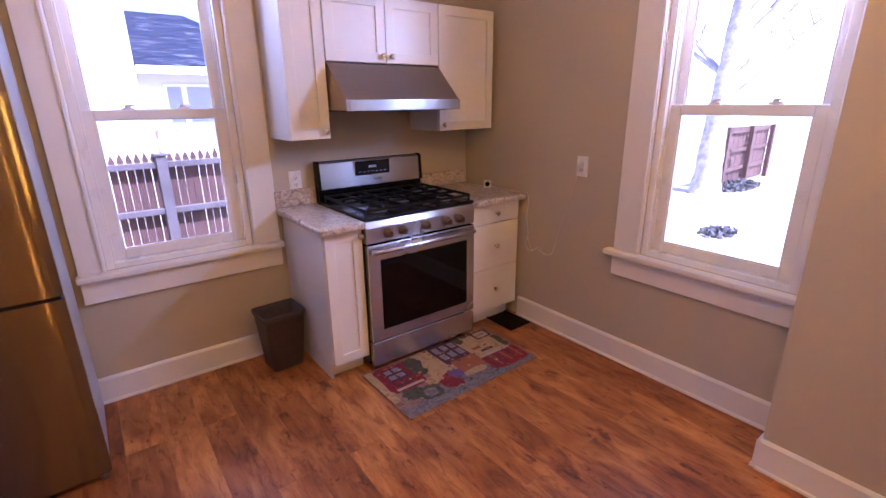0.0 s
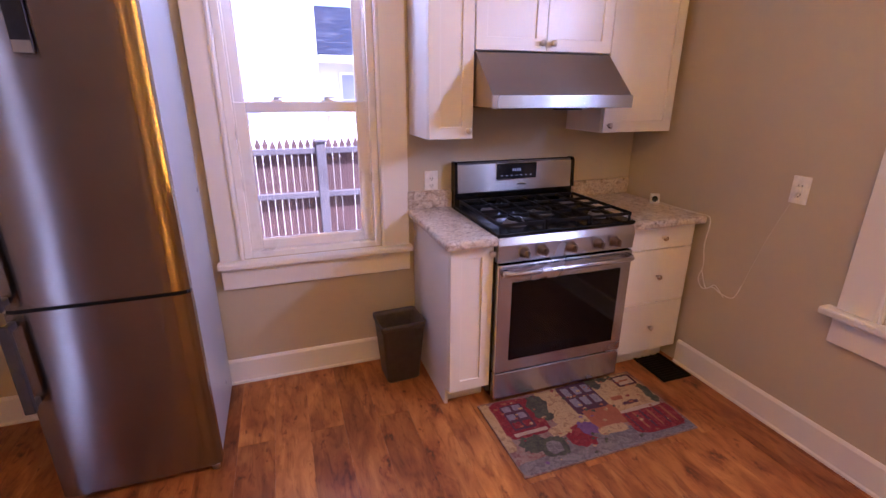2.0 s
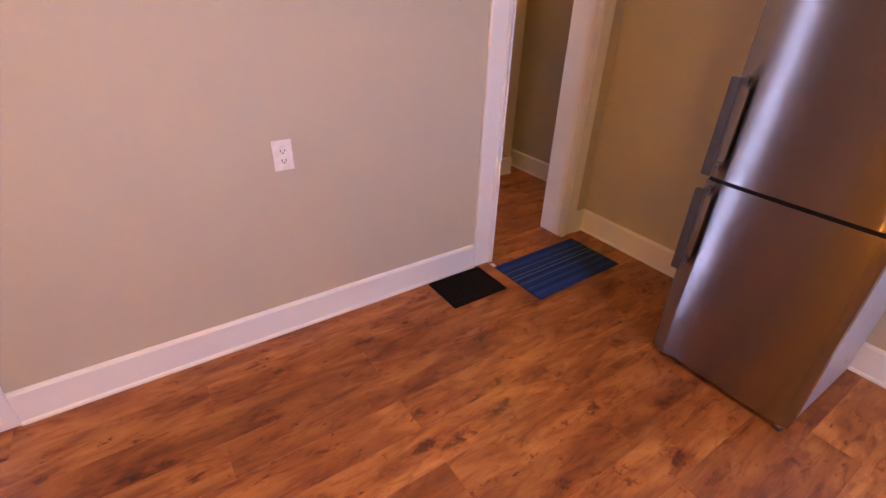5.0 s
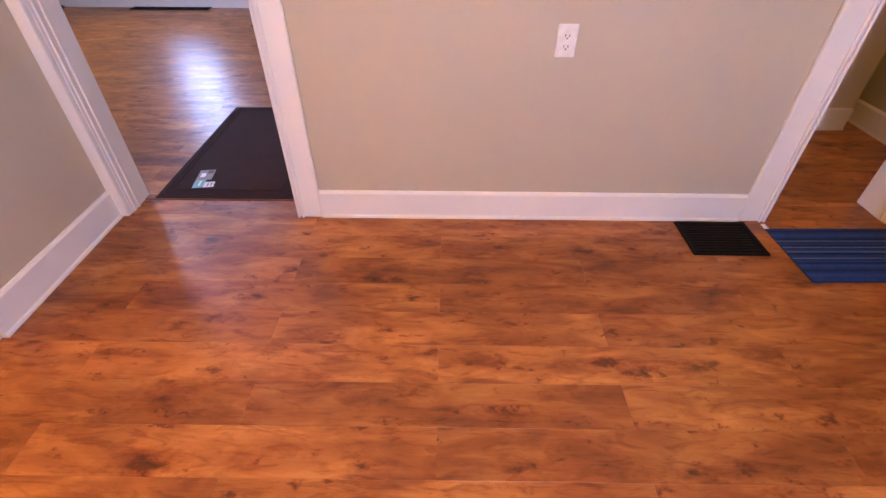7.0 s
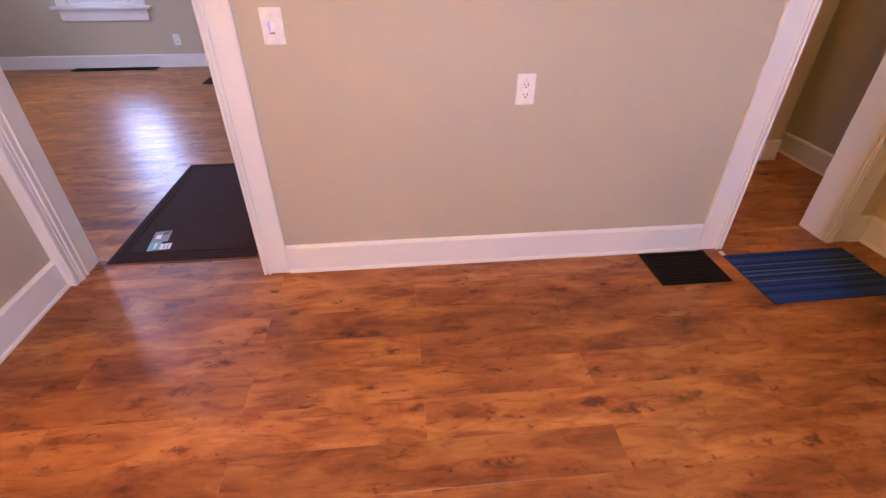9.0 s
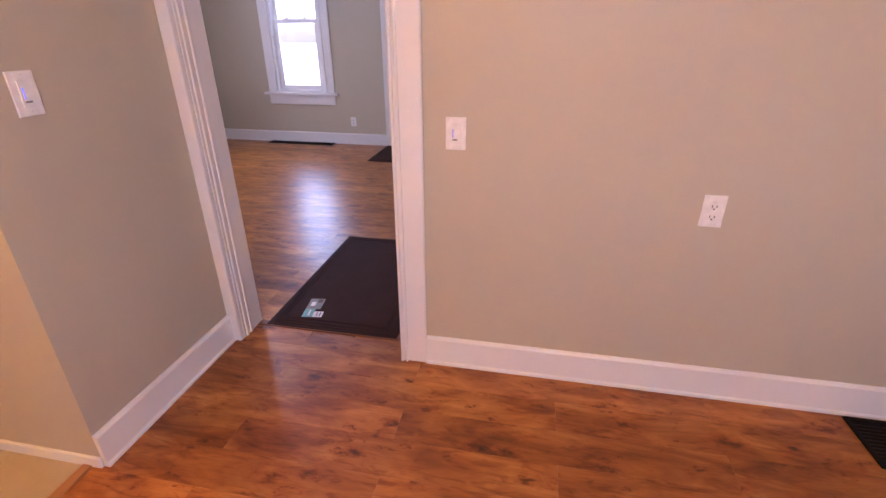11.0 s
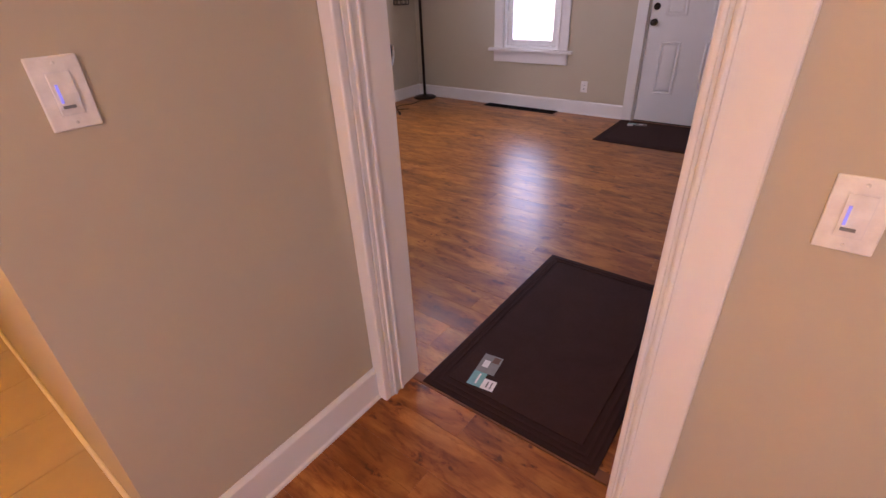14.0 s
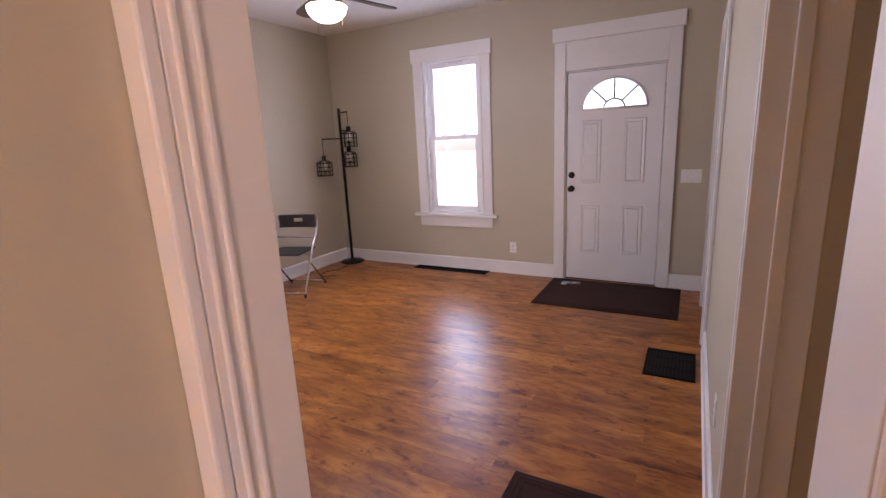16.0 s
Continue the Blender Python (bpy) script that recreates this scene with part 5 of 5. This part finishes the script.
# ---- living room ----
def brown_mat(label, x0, x1, y0, y1, card):
    m = thing("floor_mat", label, "mat", group="brown floor mats")
    part("base", boxes((x0, x1, y0, y1, 0.0005, 0.008), bevel=0.003), M_MATB, m)
    part("field", boxes((x0 + 0.075, x1 - 0.075, y0 + 0.075, y1 - 0.075, 0.0082, 0.0115), bevel=0.001), M_MAT, m)
    for o in (0.022, 0.045):
        part("ridge", boxes((x0 + o, x1 - o, y0 + o, y0 + o + 0.010, 0.0082, 0.0105), (x0 + o, x1 - o, y1 - o - 0.010, y1 - o, 0.0082, 0.0105), (x0 + o, x0 + o + 0.010, y0 + o + 0.0105, y1 - o - 0.0105, 0.0082, 0.0105), (x1 - o - 0.010, x1 - o, y0 + o + 0.0105, y1 - o - 0.0105, 0.0082, 0.0105)), M_MAT, m)
    cx, cy, turn = card
    lb = thing("product_label", "printed card label lying on the brown mat", "label", pose(cx, cy, 0.0117, 0, 0, turn))
    part("photo", boxes((-0.010, 0.095, -0.035, 0.045, 0.0, 0.0008)), M_CARDG, lb)
    part("band", boxes((-0.088, -0.0105, -0.010, 0.045, 0.0, 0.0008)), M_CARDT, lb, "teal band")
    part("print_card", boxes((-0.088, -0.035, -0.062, -0.0105, 0.0, 0.0008)), M_CARD, lb, "white card")
    part("print_bar", boxes((-0.078, -0.045, -0.050, -0.044, 0.0009, 0.0012)), M_CARDG, lb)
    part("print_bar", boxes((-0.078, -0.045, -0.034, -0.028, 0.0009, 0.0012)), M_CARDG, lb)
    part("title_bar", boxes((-0.075, -0.02, 0.010, 0.018, 0.0009, 0.0012)), M_CARD, lb)
    part("picture_patch", boxes((0.02, 0.06, 0.005, 0.03, 0.0009, 0.0012)), M_CARD, lb)
    part("picture_mark", boxes((0.055, 0.088, -0.028, 0.0, 0.0009, 0.0012)), M_FENCEB, lb)
    return m


brown_mat("dark brown rubber-edged floor mat inside the doorway", -2.498, -1.335, -0.788, -0.090, (-1.515, -0.605, 188))
brown_mat("dark brown floor mat at the front door", -5.475, -4.655, -1.405, -0.205, (-5.33, -1.20, 100))


def floor_lamp():
    L = thing("floor_lamp", "dark bronze floor lamp with three wire cage shades", "lamp", pose(-5.37, -4.03, 0))
    part("base", lathe([(0.150, 0.0), (0.152, 0.012), (0.13, 0.024), (0.04, 0.032), (0.016, 0.05), (0, 0.05)], (0, 0, 0), "z", 32), M_BRONZE, L)
    part("pole", tube([(0, 0, 0.045), (0, 0, 1.92)], 0.018, 12), M_BRONZE, L)
    for dx, dy, za, drop in ((0.05, 0.165, 1.87, 0.22), (0.26, -0.075, 1.565, 0.245), (0.02, 0.12, 1.66, 0.25)):
        part("arm", tube([(0, 0, za), (dx, dy, za)], 0.008, 8), M_BRONZE, L)
        st = part("stem", tube([(dx, dy, za + 0.008), (dx, dy, za - drop + 0.02)], 0.004, 6), M_BRONZE, L)
        zc = za - drop
        cage = part("cage_shade", bmesh.new(), M_BRONZE, L, "wire cage shade")
        bm = lathe([(0.022, 0.05), (0.026, 0.045), (0.026, 0.0), (0.045, -0.012), (0, -0.012)], (dx, dy, zc), "z", 14)
        R = 0.092
        for k in range(10):
            a = 2 * math.pi * k / 10
            ca, sa = math.cos(a) * R, math.sin(a) * R
            tube([(dx + ca * 0.5, dy + sa * 0.5, zc - 0.006), (dx + ca, dy + sa, zc - 0.035), (dx + ca, dy + sa, zc - 0.185)], 0.0045, 5, bm)
        for h in (0.035, 0.085, 0.135, 0.185):
            tube([(dx + R * math.cos(2 * math.pi * k / 20), dy + R * math.sin(2 * math.pi * k / 20), zc - h) for k in range(21)], 0.0045, 5, bm)
        bm.to_mesh(cage.data)
        bm.free()
        part("bulb", lathe([(0.012, 0.0), (0.014, -0.02), (0.030, -0.055), (0.032, -0.075), (0.022, -0.098), (0, -0.105)], (dx, dy, zc - 0.013), "z", 16), M_BULB, L)
    cord = part("power_cord", tube(spline([(0.10, 0.05, 0.006), (0.35, 0.10, 0.005), (0.55, 0.02, 0.005), (0.70, 0.12, 0.005), (0.62, 0.24, 0.005)], 6), 0.004, 6), M_IRON, L)
    return L


floor_lamp()


def folding_chair():
    c = thing("folding_chair", "black plastic folding chair with chrome tube frame", "chair", pose(-4.16, -3.82, 0, 0, 0, 17))
    # local x forwards, y across
    part("seat", boxes((-0.17, 0.20, -0.195, 0.195, 0.425, 0.443), bevel=0.008), M_SEAT, c)
    back = bmesh.new()
    n = 8
    for i in range(n):
        y0, y1 = -0.215 + 0.43 * i / n, -0.215 + 0.43 * (i + 1) / n
        if not (0.42 < (i + 0.5) / n < 0.58):
            box(back, -0.215 - 0.02 * (1 - ((i + 0.5) / n * 2 - 1) ** 2), -0.197 - 0.02 * (1 - ((i + 0.5) / n * 2 - 1) ** 2), y0, y1, 0.645, 0.782)
    box(back, -0.235, -0.217, -0.0537, 0.0537, 0.645, 0.705)
    box(back, -0.235, -0.217, -0.0537, 0.0537, 0.745, 0.782)
    part("backrest", back, M_SEAT, c, "black backrest with a hand slot")
    for s in (-1, 1):
        y = s * 0.222
        part("frame_tube", tube(spline([(-0.205, y, 0.78), (-0.195, y, 0.65), (-0.03, y, 0.44), (0.215, y, 0.012)], 6), 0.0115, 8), M_CHROME, c)
        part("rear_leg", tube([(0.10, s * 0.205, 0.425), (-0.285, s * 0.205, 0.012)], 0.0105, 8), M_CHROME, c)
        part("foot_cap", lathe([(0.014, 0), (0.014, 0.03), (0, 0.031)], (0.215, y, 0), "z", 10), M_SEAT, c)
        part("foot_cap", lathe([(0.013, 0), (0.013, 0.03), (0, 0.031)], (-0.285, s * 0.205, 0), "z", 10), M_SEAT, c)
    part("front_bar", tube([(0.20, -0.222, 0.035), (0.20, 0.222, 0.035)], 0.009, 8), M_CHROME, c)
    part("rear_bar", tube([(-0.262, -0.205, 0.035), (-0.262, 0.205, 0.035)], 0.009, 8), M_CHROME, c)
    part("cross_bar", tube([(-0.12, -0.222, 0.56), (-0.12, 0.222, 0.56)], 0.008, 8), M_CHROME, c)
    return c


folding_chair()


def ceiling_fan():
    f = thing("ceiling_fan", "ceiling fan with dark blades and a lit frosted bowl", "ceiling fan", pose(-3.60, -2.56, 0))
    part("canopy", lathe([(0.075, TOP), (0.075, TOP - 0.03), (0.03, TOP - 0.06), (0, TOP - 0.06)], (0, 0, -0.0005), "z", 24), M_BRASS, f)
    part("downrod", tube([(0, 0, TOP - 0.055), (0, 0, 2.625)], 0.012, 10), M_BRASS, f)
    part("motor", lathe([(0.03, 2.63), (0.10, 2.615), (0.125, 2.58), (0.125, 2.52), (0.10, 2.495), (0.06, 2.48), (0, 2.48)], (0, 0, 0), "z", 28), M_BRASS, f)
    for k in range(5):
        a = 22 + 72 * k
        ir = part("blade_iron", boxes((0.10, 0.235, -0.018, 0.018, 2.524, 2.532), bevel=0.003), M_BRASS, f, at=pose(0, 0, 0, 0, 0, a))
        bm = bmesh.new()
        pts = [(0.19, -0.045), (0.30, -0.060), (0.58, -0.070), (0.635, -0.058), (0.665, -0.02), (0.665, 0.02), (0.635, 0.058), (0.58, 0.070), (0.30, 0.060), (0.19, 0.045)]
        tilt = math.tan(radians(11))
        lo = [bm.verts.new((px, py, 2.533 + py * tilt)) for px, py in pts]
        hi = [bm.verts.new((px, py, 2.541 + py * tilt)) for px, py in pts]
        m = len(pts)
        for i in range(m):
            bm.faces.new((lo[i], lo[(i + 1) % m], hi[(i + 1) % m], hi[i]))
        bm.faces.new(hi)
        bm.faces.new(lo[::-1])
        part("blade", bm, M_BLADE, f, at=pose(0, 0, 0, 0, 0, a))
    part("light_collar", lathe([(0.06, 2.4795), (0.12, 2.475), (0.145, 2.455), (0.145, 2.445), (0, 2.445)], (0, 0, 0), "z", 28), M_BRASS, f)
    bowl = part("bowl", lathe([(0.140, 2.444), (0.142, 2.435), (0.130, 2.4), (0.10, 2.368), (0.055, 2.347), (0.0, 2.34)], (0, 0, 0), "z", 28), M_BOWL, f, "glowing frosted glass bowl")
    for dx, dz in ((0.10, 2.25), (-0.09, 2.31)):
        part("pull_chain", tube([(dx * 1.32, 0.03, 2.47), (dx * 1.45, 0.03, dz)], 0.0015, 5), M_BRASS, f)
    return f


ceiling_fan()


# ---- outdoors ----
structure("ground", one(-90, 90, -90, 90, -0.9, -0.55), M_GROUND, "pale dry yard ground in strong sun", "ground")
# Glowing panel added so the horizon through the east window whites out like haze.
structure("backdrop", one(80, 80.5, -60, 70, -0.55, 26), M_GLOW, "glowing pale panel added for the hazy distance beyond the yard", "backdrop")
structure("foundation", boxes((2.930, 2.965, -1.03, 3.16, -0.55, 0.30), (-1.21, 2.965, 3.165, 3.20, -0.55, 0.30)), M_SIDING, "house foundation and lower wall", "foundation")


def picket_fence():
    f = thing("picket_fence", "red-brown picket fence with grey posts and rails", "fence")
    Y = 6.0
    rnd = random.Random(8)
    for i in range(96):
        x = -2.6 + i * 0.0745 + rnd.uniform(-0.003, 0.003)
        top = 1.01 + rnd.uniform(-0.012, 0.012)
        w = rnd.uniform(0.0325, 0.0358)
        bm = prism([(-w, -0.5), (w, -0.5), (w, top - 0.16), (w * 0.55, top - 0.135), (w * 0.55, top - 0.12), (w * 0.9, top - 0.085), (0.0, top), (-w * 0.9, top - 0.085), (-w * 0.55, top - 0.12), (-w * 0.55, top - 0.135), (-w, top - 0.16)], "y", 0.0, 0.018)
        part("picket", bm, M_FENCE, f, at=pose(x, Y + 0.03, 0, rnd.uniform(-0.6, 0.6), 0, 0))
    for x in (-2.45, -0.68, 1.105, 2.90):
        p = part("post", boxes((x - 0.05, x + 0.05, Y - 0.10, Y, -0.55, 0.97), bevel=0.006), M_FENCEG, f)
        part("post_cap", boxes((x - 0.065, x + 0.065, Y - 0.115, Y + 0.015, 0.9705, 0.995), bevel=0.006), M_FENCEG, p)
    for z0, z1 in ((0.845, 0.905), (0.355, 0.415), (-0.32, -0.26)):
        for a, b in ((-2.40, -0.73), (-0.63, 1.055), (1.155, 2.85), (2.95, 4.5)):
            part("rail", boxes((a, b, Y - 0.05, Y + 0.029, z0, z1), bevel=0.004), M_FENCEG, f)
    return f


picket_fence()


def neighbour_house():
    h = thing("neighbour_house", "white sided house with a dark slate-blue roof", "house")
    part("wall", boxes((-9.0, 5.6, 16.0, 20.0, -0.55, 2.39)), M_SIDING, h)
    for i in range(14):
        part("siding_board", prism([(15.985, -0.30 + i * 0.2), (15.965, -0.30 + i * 0.2), (15.999, -0.11 + i * 0.2)], "x", -9.0, 5.6), M_SIDING, h)
    part("tall_wing", boxes((-9.0, 1.95, 15.2, 15.96, -0.55, 6.5)), M_SIDING, h)
    rf = bmesh.new()
    low, high = 2.50, 4.10
    ring = [(1.98, 15.3, low), (6.6, 15.3, low), (6.6, 20.3, low), (1.98, 20.3, low)]
    up = [rf.verts.new(p) for p in ring] + [rf.verts.new((1.98, 17.8, high)), rf.verts.new((3.75, 17.8, high))]
    dn = [rf.verts.new((x, y, z - 0.10)) for x, y, z in ring]
    for f in ((0, 1, 5, 4), (1, 2, 5), (2, 3, 4, 5), (3, 0, 4)):
        rf.faces.new([up[i] for i in f])
    for i in range(4):
        rf.faces.new((up[i], dn[i], dn[(i + 1) % 4], up[(i + 1) % 4]))
    rf.faces.new(dn[::-1])
    bmesh.ops.recalc_face_normals(rf, faces=rf.faces[:])
    part("roof", rf, M_ROOF, h)
    part("fascia", boxes((1.98, 6.6, 15.24, 15.295, 2.26, 2.46)), M_SIDING, h)
    for x0, x1, z0, z1 in ((3.2, 5.2, 0.35, 1.95), (2.70, 3.05, 0.5, 1.95), (-0.6, 0.3, 0.6, 2.0), (0.2, 0.9, 3.2, 4.5)):
        y = 15.93 if x0 > 1.9 else 15.16
        w = part("window", boxes((x0 - 0.09, x1 + 0.09, y, y + 0.03, z0 - 0.09, z1 + 0.09), bevel=0.01), M_TRIM, h)
        part("pane", boxes((x0, x1, y - 0.012, y - 0.002, z0, (z0 + z1) / 2 - 0.02), (x0, x1, y - 0.012, y - 0.002, (z0 + z1) / 2 + 0.02, z1)), M_FARPANE, w)
    d = thing("deck_railing", "white wooden deck railing with shade put into its tan colour", "railing")
    part("rail", boxes((2.0, 5.6, 13.9, 14.0, 0.86, 0.95), (2.0, 5.6, 13.92, 13.98, 0.42, 0.48), bevel=0.005), M_DECK, d)
    for i in range(26):
        part("baluster", boxes((2.05 + i * 0.14, 2.09 + i * 0.14, 13.93, 13.97, 0.4805, 0.8595)), M_DECK, d)
    for x in (2.0, 3.8, 5.55):
        part("post", boxes((x - 0.05, x + 0.05, 14.005, 14.10, -0.55, 1.0)), M_DECK, d)
    return h


neighbour_house()


def board_fence(label, x0, y0, x1, y1, h0, h1):
    f = thing("board_fence", label, "fence", group="yard fences")
    L = math.hypot(x1 - x0, y1 - y0)
    n = int(L / 0.15)
    ang = math.degrees(math.atan2(y1 - y0, x1 - x0))
    for i in range(n):
        bm = boxes((0.002, 0.148, 0, 0.02, -0.52, h0 + (h1 - h0) * i / n), bevel=0.003)
        part("board", bm, M_FENCEB, f, at=pose(x0, y0, 0, 0, 0, ang) @ pose(i * 0.15, 0.004 * (i % 2), 0))
    for z in (-0.2, 0.25, 0.7):
        part("rail", boxes((0, L, 0.026, 0.070, z, z + 0.08)), M_FENCEB, f, at=pose(x0, y0, 0, 0, 0, ang))
    for k in range(int(L / 1.5) + 1):
        part("post", boxes((k * 1.5, k * 1.5 + 0.12, 0.0705, 0.17, -0.55, h0 + (h1 - h0) * k * 1.5 / L + 0.02)), M_FENCEB, f, at=pose(x0, y0, 0, 0, 0, ang))
    return f


board_fence("weathered brown board fence in the yard", 15.2, 5.15, 12.0, 5.02, 0.80, 0.85)


def tree(label, x, y, r, lean, h):
    t = thing("tree", label, "tree", pose(x, y, -0.56), group="bare yard trees")
    rnd = random.Random(int(x * 10))
    pts = [(0, 0, 0), (lean * 0.1, 0.02, 0.8), (lean * 0.35, 0.0, 2.2), (lean * 0.8, -0.05, 4.0), (lean * 1.1, 0.05, h)]
    bm = bmesh.new()
    sp = spline(pts, 6)
    rings = []
    for i, p in enumerate(sp):
        k = i / (len(sp) - 1)
        rr = r * (1.25 - 0.25 * min(1, k * 6)) * (1 - 0.6 * k)
        rings.append([bm.verts.new((p.x + rr * math.cos(a) * rnd.uniform(0.9, 1.1), p.y + rr * math.sin(a) * rnd.uniform(0.9, 1.1), p.z)) for a in [2 * math.pi * j / 12 for j in range(12)]])
    for r0, r1 in zip(rings, rings[1:]):
        for j in range(12):
            bm.faces.new((r0[j], r0[(j + 1) % 12], r1[(j + 1) % 12], r1[j])).smooth = True
    part("trunk", bm, M_BARK, t)
    for k in range(12):
        z = rnd.uniform(0.45, 0.97)
        base = sp[int(z * (len(sp) - 1))]
        a, L = rnd.uniform(0, 6.28), rnd.uniform(1.2, 2.6)
        e = base + Vector((math.cos(a) * L, math.sin(a) * L, L * rnd.uniform(0.5, 1.1)))
        mid = (base + e) / 2 + Vector((rnd.uniform(-.2, .2), rnd.uniform(-.2, .2), rnd.uniform(0, .2)))
        b = tube(spline([base, mid, e], 5), r * 0.18, 6)
        for q in range(4):
            s = base.lerp(e, rnd.uniform(0.4, 1.0))
            tube([s, s + Vector((rnd.uniform(-.6, .6), rnd.uniform(-.6, .6), rnd.uniform(0.2, 0.8)))], r * 0.06, 5, b)
        part("limb", b, M_BARK, t)
    return t


tree("bare grey-barked yard tree with a leaning trunk", 11.4, 4.90, 0.30, 0.25, 7.5)


def shrub(label, x, y, sx, sy, h, count, seed):
    s = tagged(new("shrub"), label, "shrub", "", "")
    s.matrix_basis = pose(x, y, -0.55)
    rnd = random.Random(seed)
    verts, faces = [], []
    for _ in range(count):
        a, rr = rnd.uniform(0, 6.28), math.sqrt(rnd.random())
        c = Vector((sx * rr * math.cos(a), sy * rr * math.sin(a), h * rnd.random() * (1.05 - rr)))
        u = Vector((rnd.uniform(-1, 1), rnd.uniform(-1, 1), rnd.uniform(-0.4, 1))).normalized()
        w = u.cross(Vector((rnd.uniform(-1, 1), rnd.uniform(-1, 1), 0.3))).normalized()
        L, k = rnd.uniform(0.05, 0.12), len(verts)
        verts += [c, c + u * L * 0.5 + w * L * 0.3, c + u * L, c + u * L * 0.5 - w * L * 0.3]
        faces.append((k, k + 1, k + 2, k + 3))
    me = bpy.data.meshes.new("leaves")
    me.from_pydata(verts, [], faces)
    me.materials.append(M_LEAF)
    lv = new("leaves", me)
    lv.parent = s
    return s


# Low grey leaves take the place of dark shadow on the ground.
shrub("low dark leaves coloured like shadow at the foot of the fence", 12.7, 4.75, 1.0, 0.35, 0.22, 900, 3)
shrub("flat dark patch of leaves coloured like shadow in the yard", 8.2, 3.25, 0.42, 0.22, 0.05, 300, 5)


# ---- planks and tiles, piece by piece ----
def plank_floor(parent, x0, x1, y0, y1, seam, joint, width=0.157, length=1.2):
    """Planks along y with a fine bevel; rows start on a seam line, every other row shifted by half a length."""
    i0, i1 = math.floor((x0 - seam) / width), math.ceil((x1 - seam) / width)
    cache = {}
    for i in range(i0, i1):
        a, b = max(x0, seam + i * width), min(x1, seam + (i + 1) * width)
        if b - a < 0.008:
            continue
        off = joint + (0.0 if i % 2 == 0 else length / 2)
        j0 = math.floor((y0 - off) / length)
        s = off + j0 * length
        while s < y1 - 0.005:
            c, d = max(y0, s), min(y1, s + length)
            s += length
            if d - c < 0.02:
                continue
            key = (round(b - a, 3), round(d - c, 3))
            if key not in cache:
                w, l, g, e = (b - a) / 2 - 0.0001, (d - c) / 2 - 0.0001, 0.0007, 0.0006
                verts = [(-w, -l, -0.011), (w, -l, -0.011), (w, l, -0.011), (-w, l, -0.011), (-w, -l, -e), (w, -l, -e), (w, l, -e), (-w, l, -e), (-w + g, -l + g, 0), (w - g, -l + g, 0), (w - g, l - g, 0), (-w + g, l - g, 0)]
                faces = [(0, 1, 5, 4), (1, 2, 6, 5), (2, 3, 7, 6), (3, 0, 4, 7), (4, 5, 9, 8), (5, 6, 10, 9), (6, 7, 11, 10), (7, 4, 8, 11), (8, 9, 10, 11)]
                me = bpy.data.meshes.new("plank")
                me.from_pydata(verts, [], faces)
                me.materials.append(M_WOOD)
                cache[key] = me
            ob = new("plank", cache[key])
            ob.matrix_basis = pose((a + b) / 2, (c + d) / 2, 0)
            ob.parent = parent


plank_floor(floor_k, WEST2 + 0.165, 2.775, -0.93, BACK + 0.01, -0.42, 0.67)
plank_floor(floor_k, WEST2 + 0.043, WEST2 + 0.1648, -0.84, -0.03, -0.42, 0.67)
plank_floor(floor_k, -2.26, WEST2 + 0.042, 0.022, 3.43, -0.42, 0.67)
plank_floor(floor_k, WEST2 + 0.0425, WEST2 + 0.16, 0.022, 3.43, -0.42, 0.67)
plank_floor(floor_k, -2.92, -2.2605, 3.2, 3.43, -0.42, 0.67)
plank_floor(floor_l, FRONT - 0.02, WEST2 + 0.005, LSOUTH - 0.01, 0.018, -1.36, 0.30)

tile_me = {}
for r in range(7):
    yb = -0.966 - r * 0.296
    shift = 0.15 if r % 2 == 0 else -0.145
    k = math.floor((-0.43 - shift) / 0.592)
    x = shift + k * 0.592
    while x < 1.35:
        a, b = max(-0.43, x), min(1.35, x + 0.592)
        x += 0.592
        y1, y0 = yb, max(-2.88, yb - 0.296)
        if b - a < 0.03 or y1 - y0 < 0.03:
            continue
        key = (round(b - a, 3), round(y1 - y0, 3))
        if key not in tile_me:
            w, l = (b - a) / 2 - 0.0015, (y1 - y0) / 2 - 0.0015
            tm = bpy.data.meshes.new("tile")
            bmt = one(-w, w, -l, l, -0.006, 0.0015, bevel=0.0015, seg=1)
            bmt.to_mesh(tm)
            bmt.free()
            tm.materials.append(M_TILE)
            tile_me[key] = tm
        ob = new("tile", tile_me[key])
        ob.matrix_basis = pose((a + b) / 2, (y0 + y1) / 2, 0)
        ob.parent = floor_t
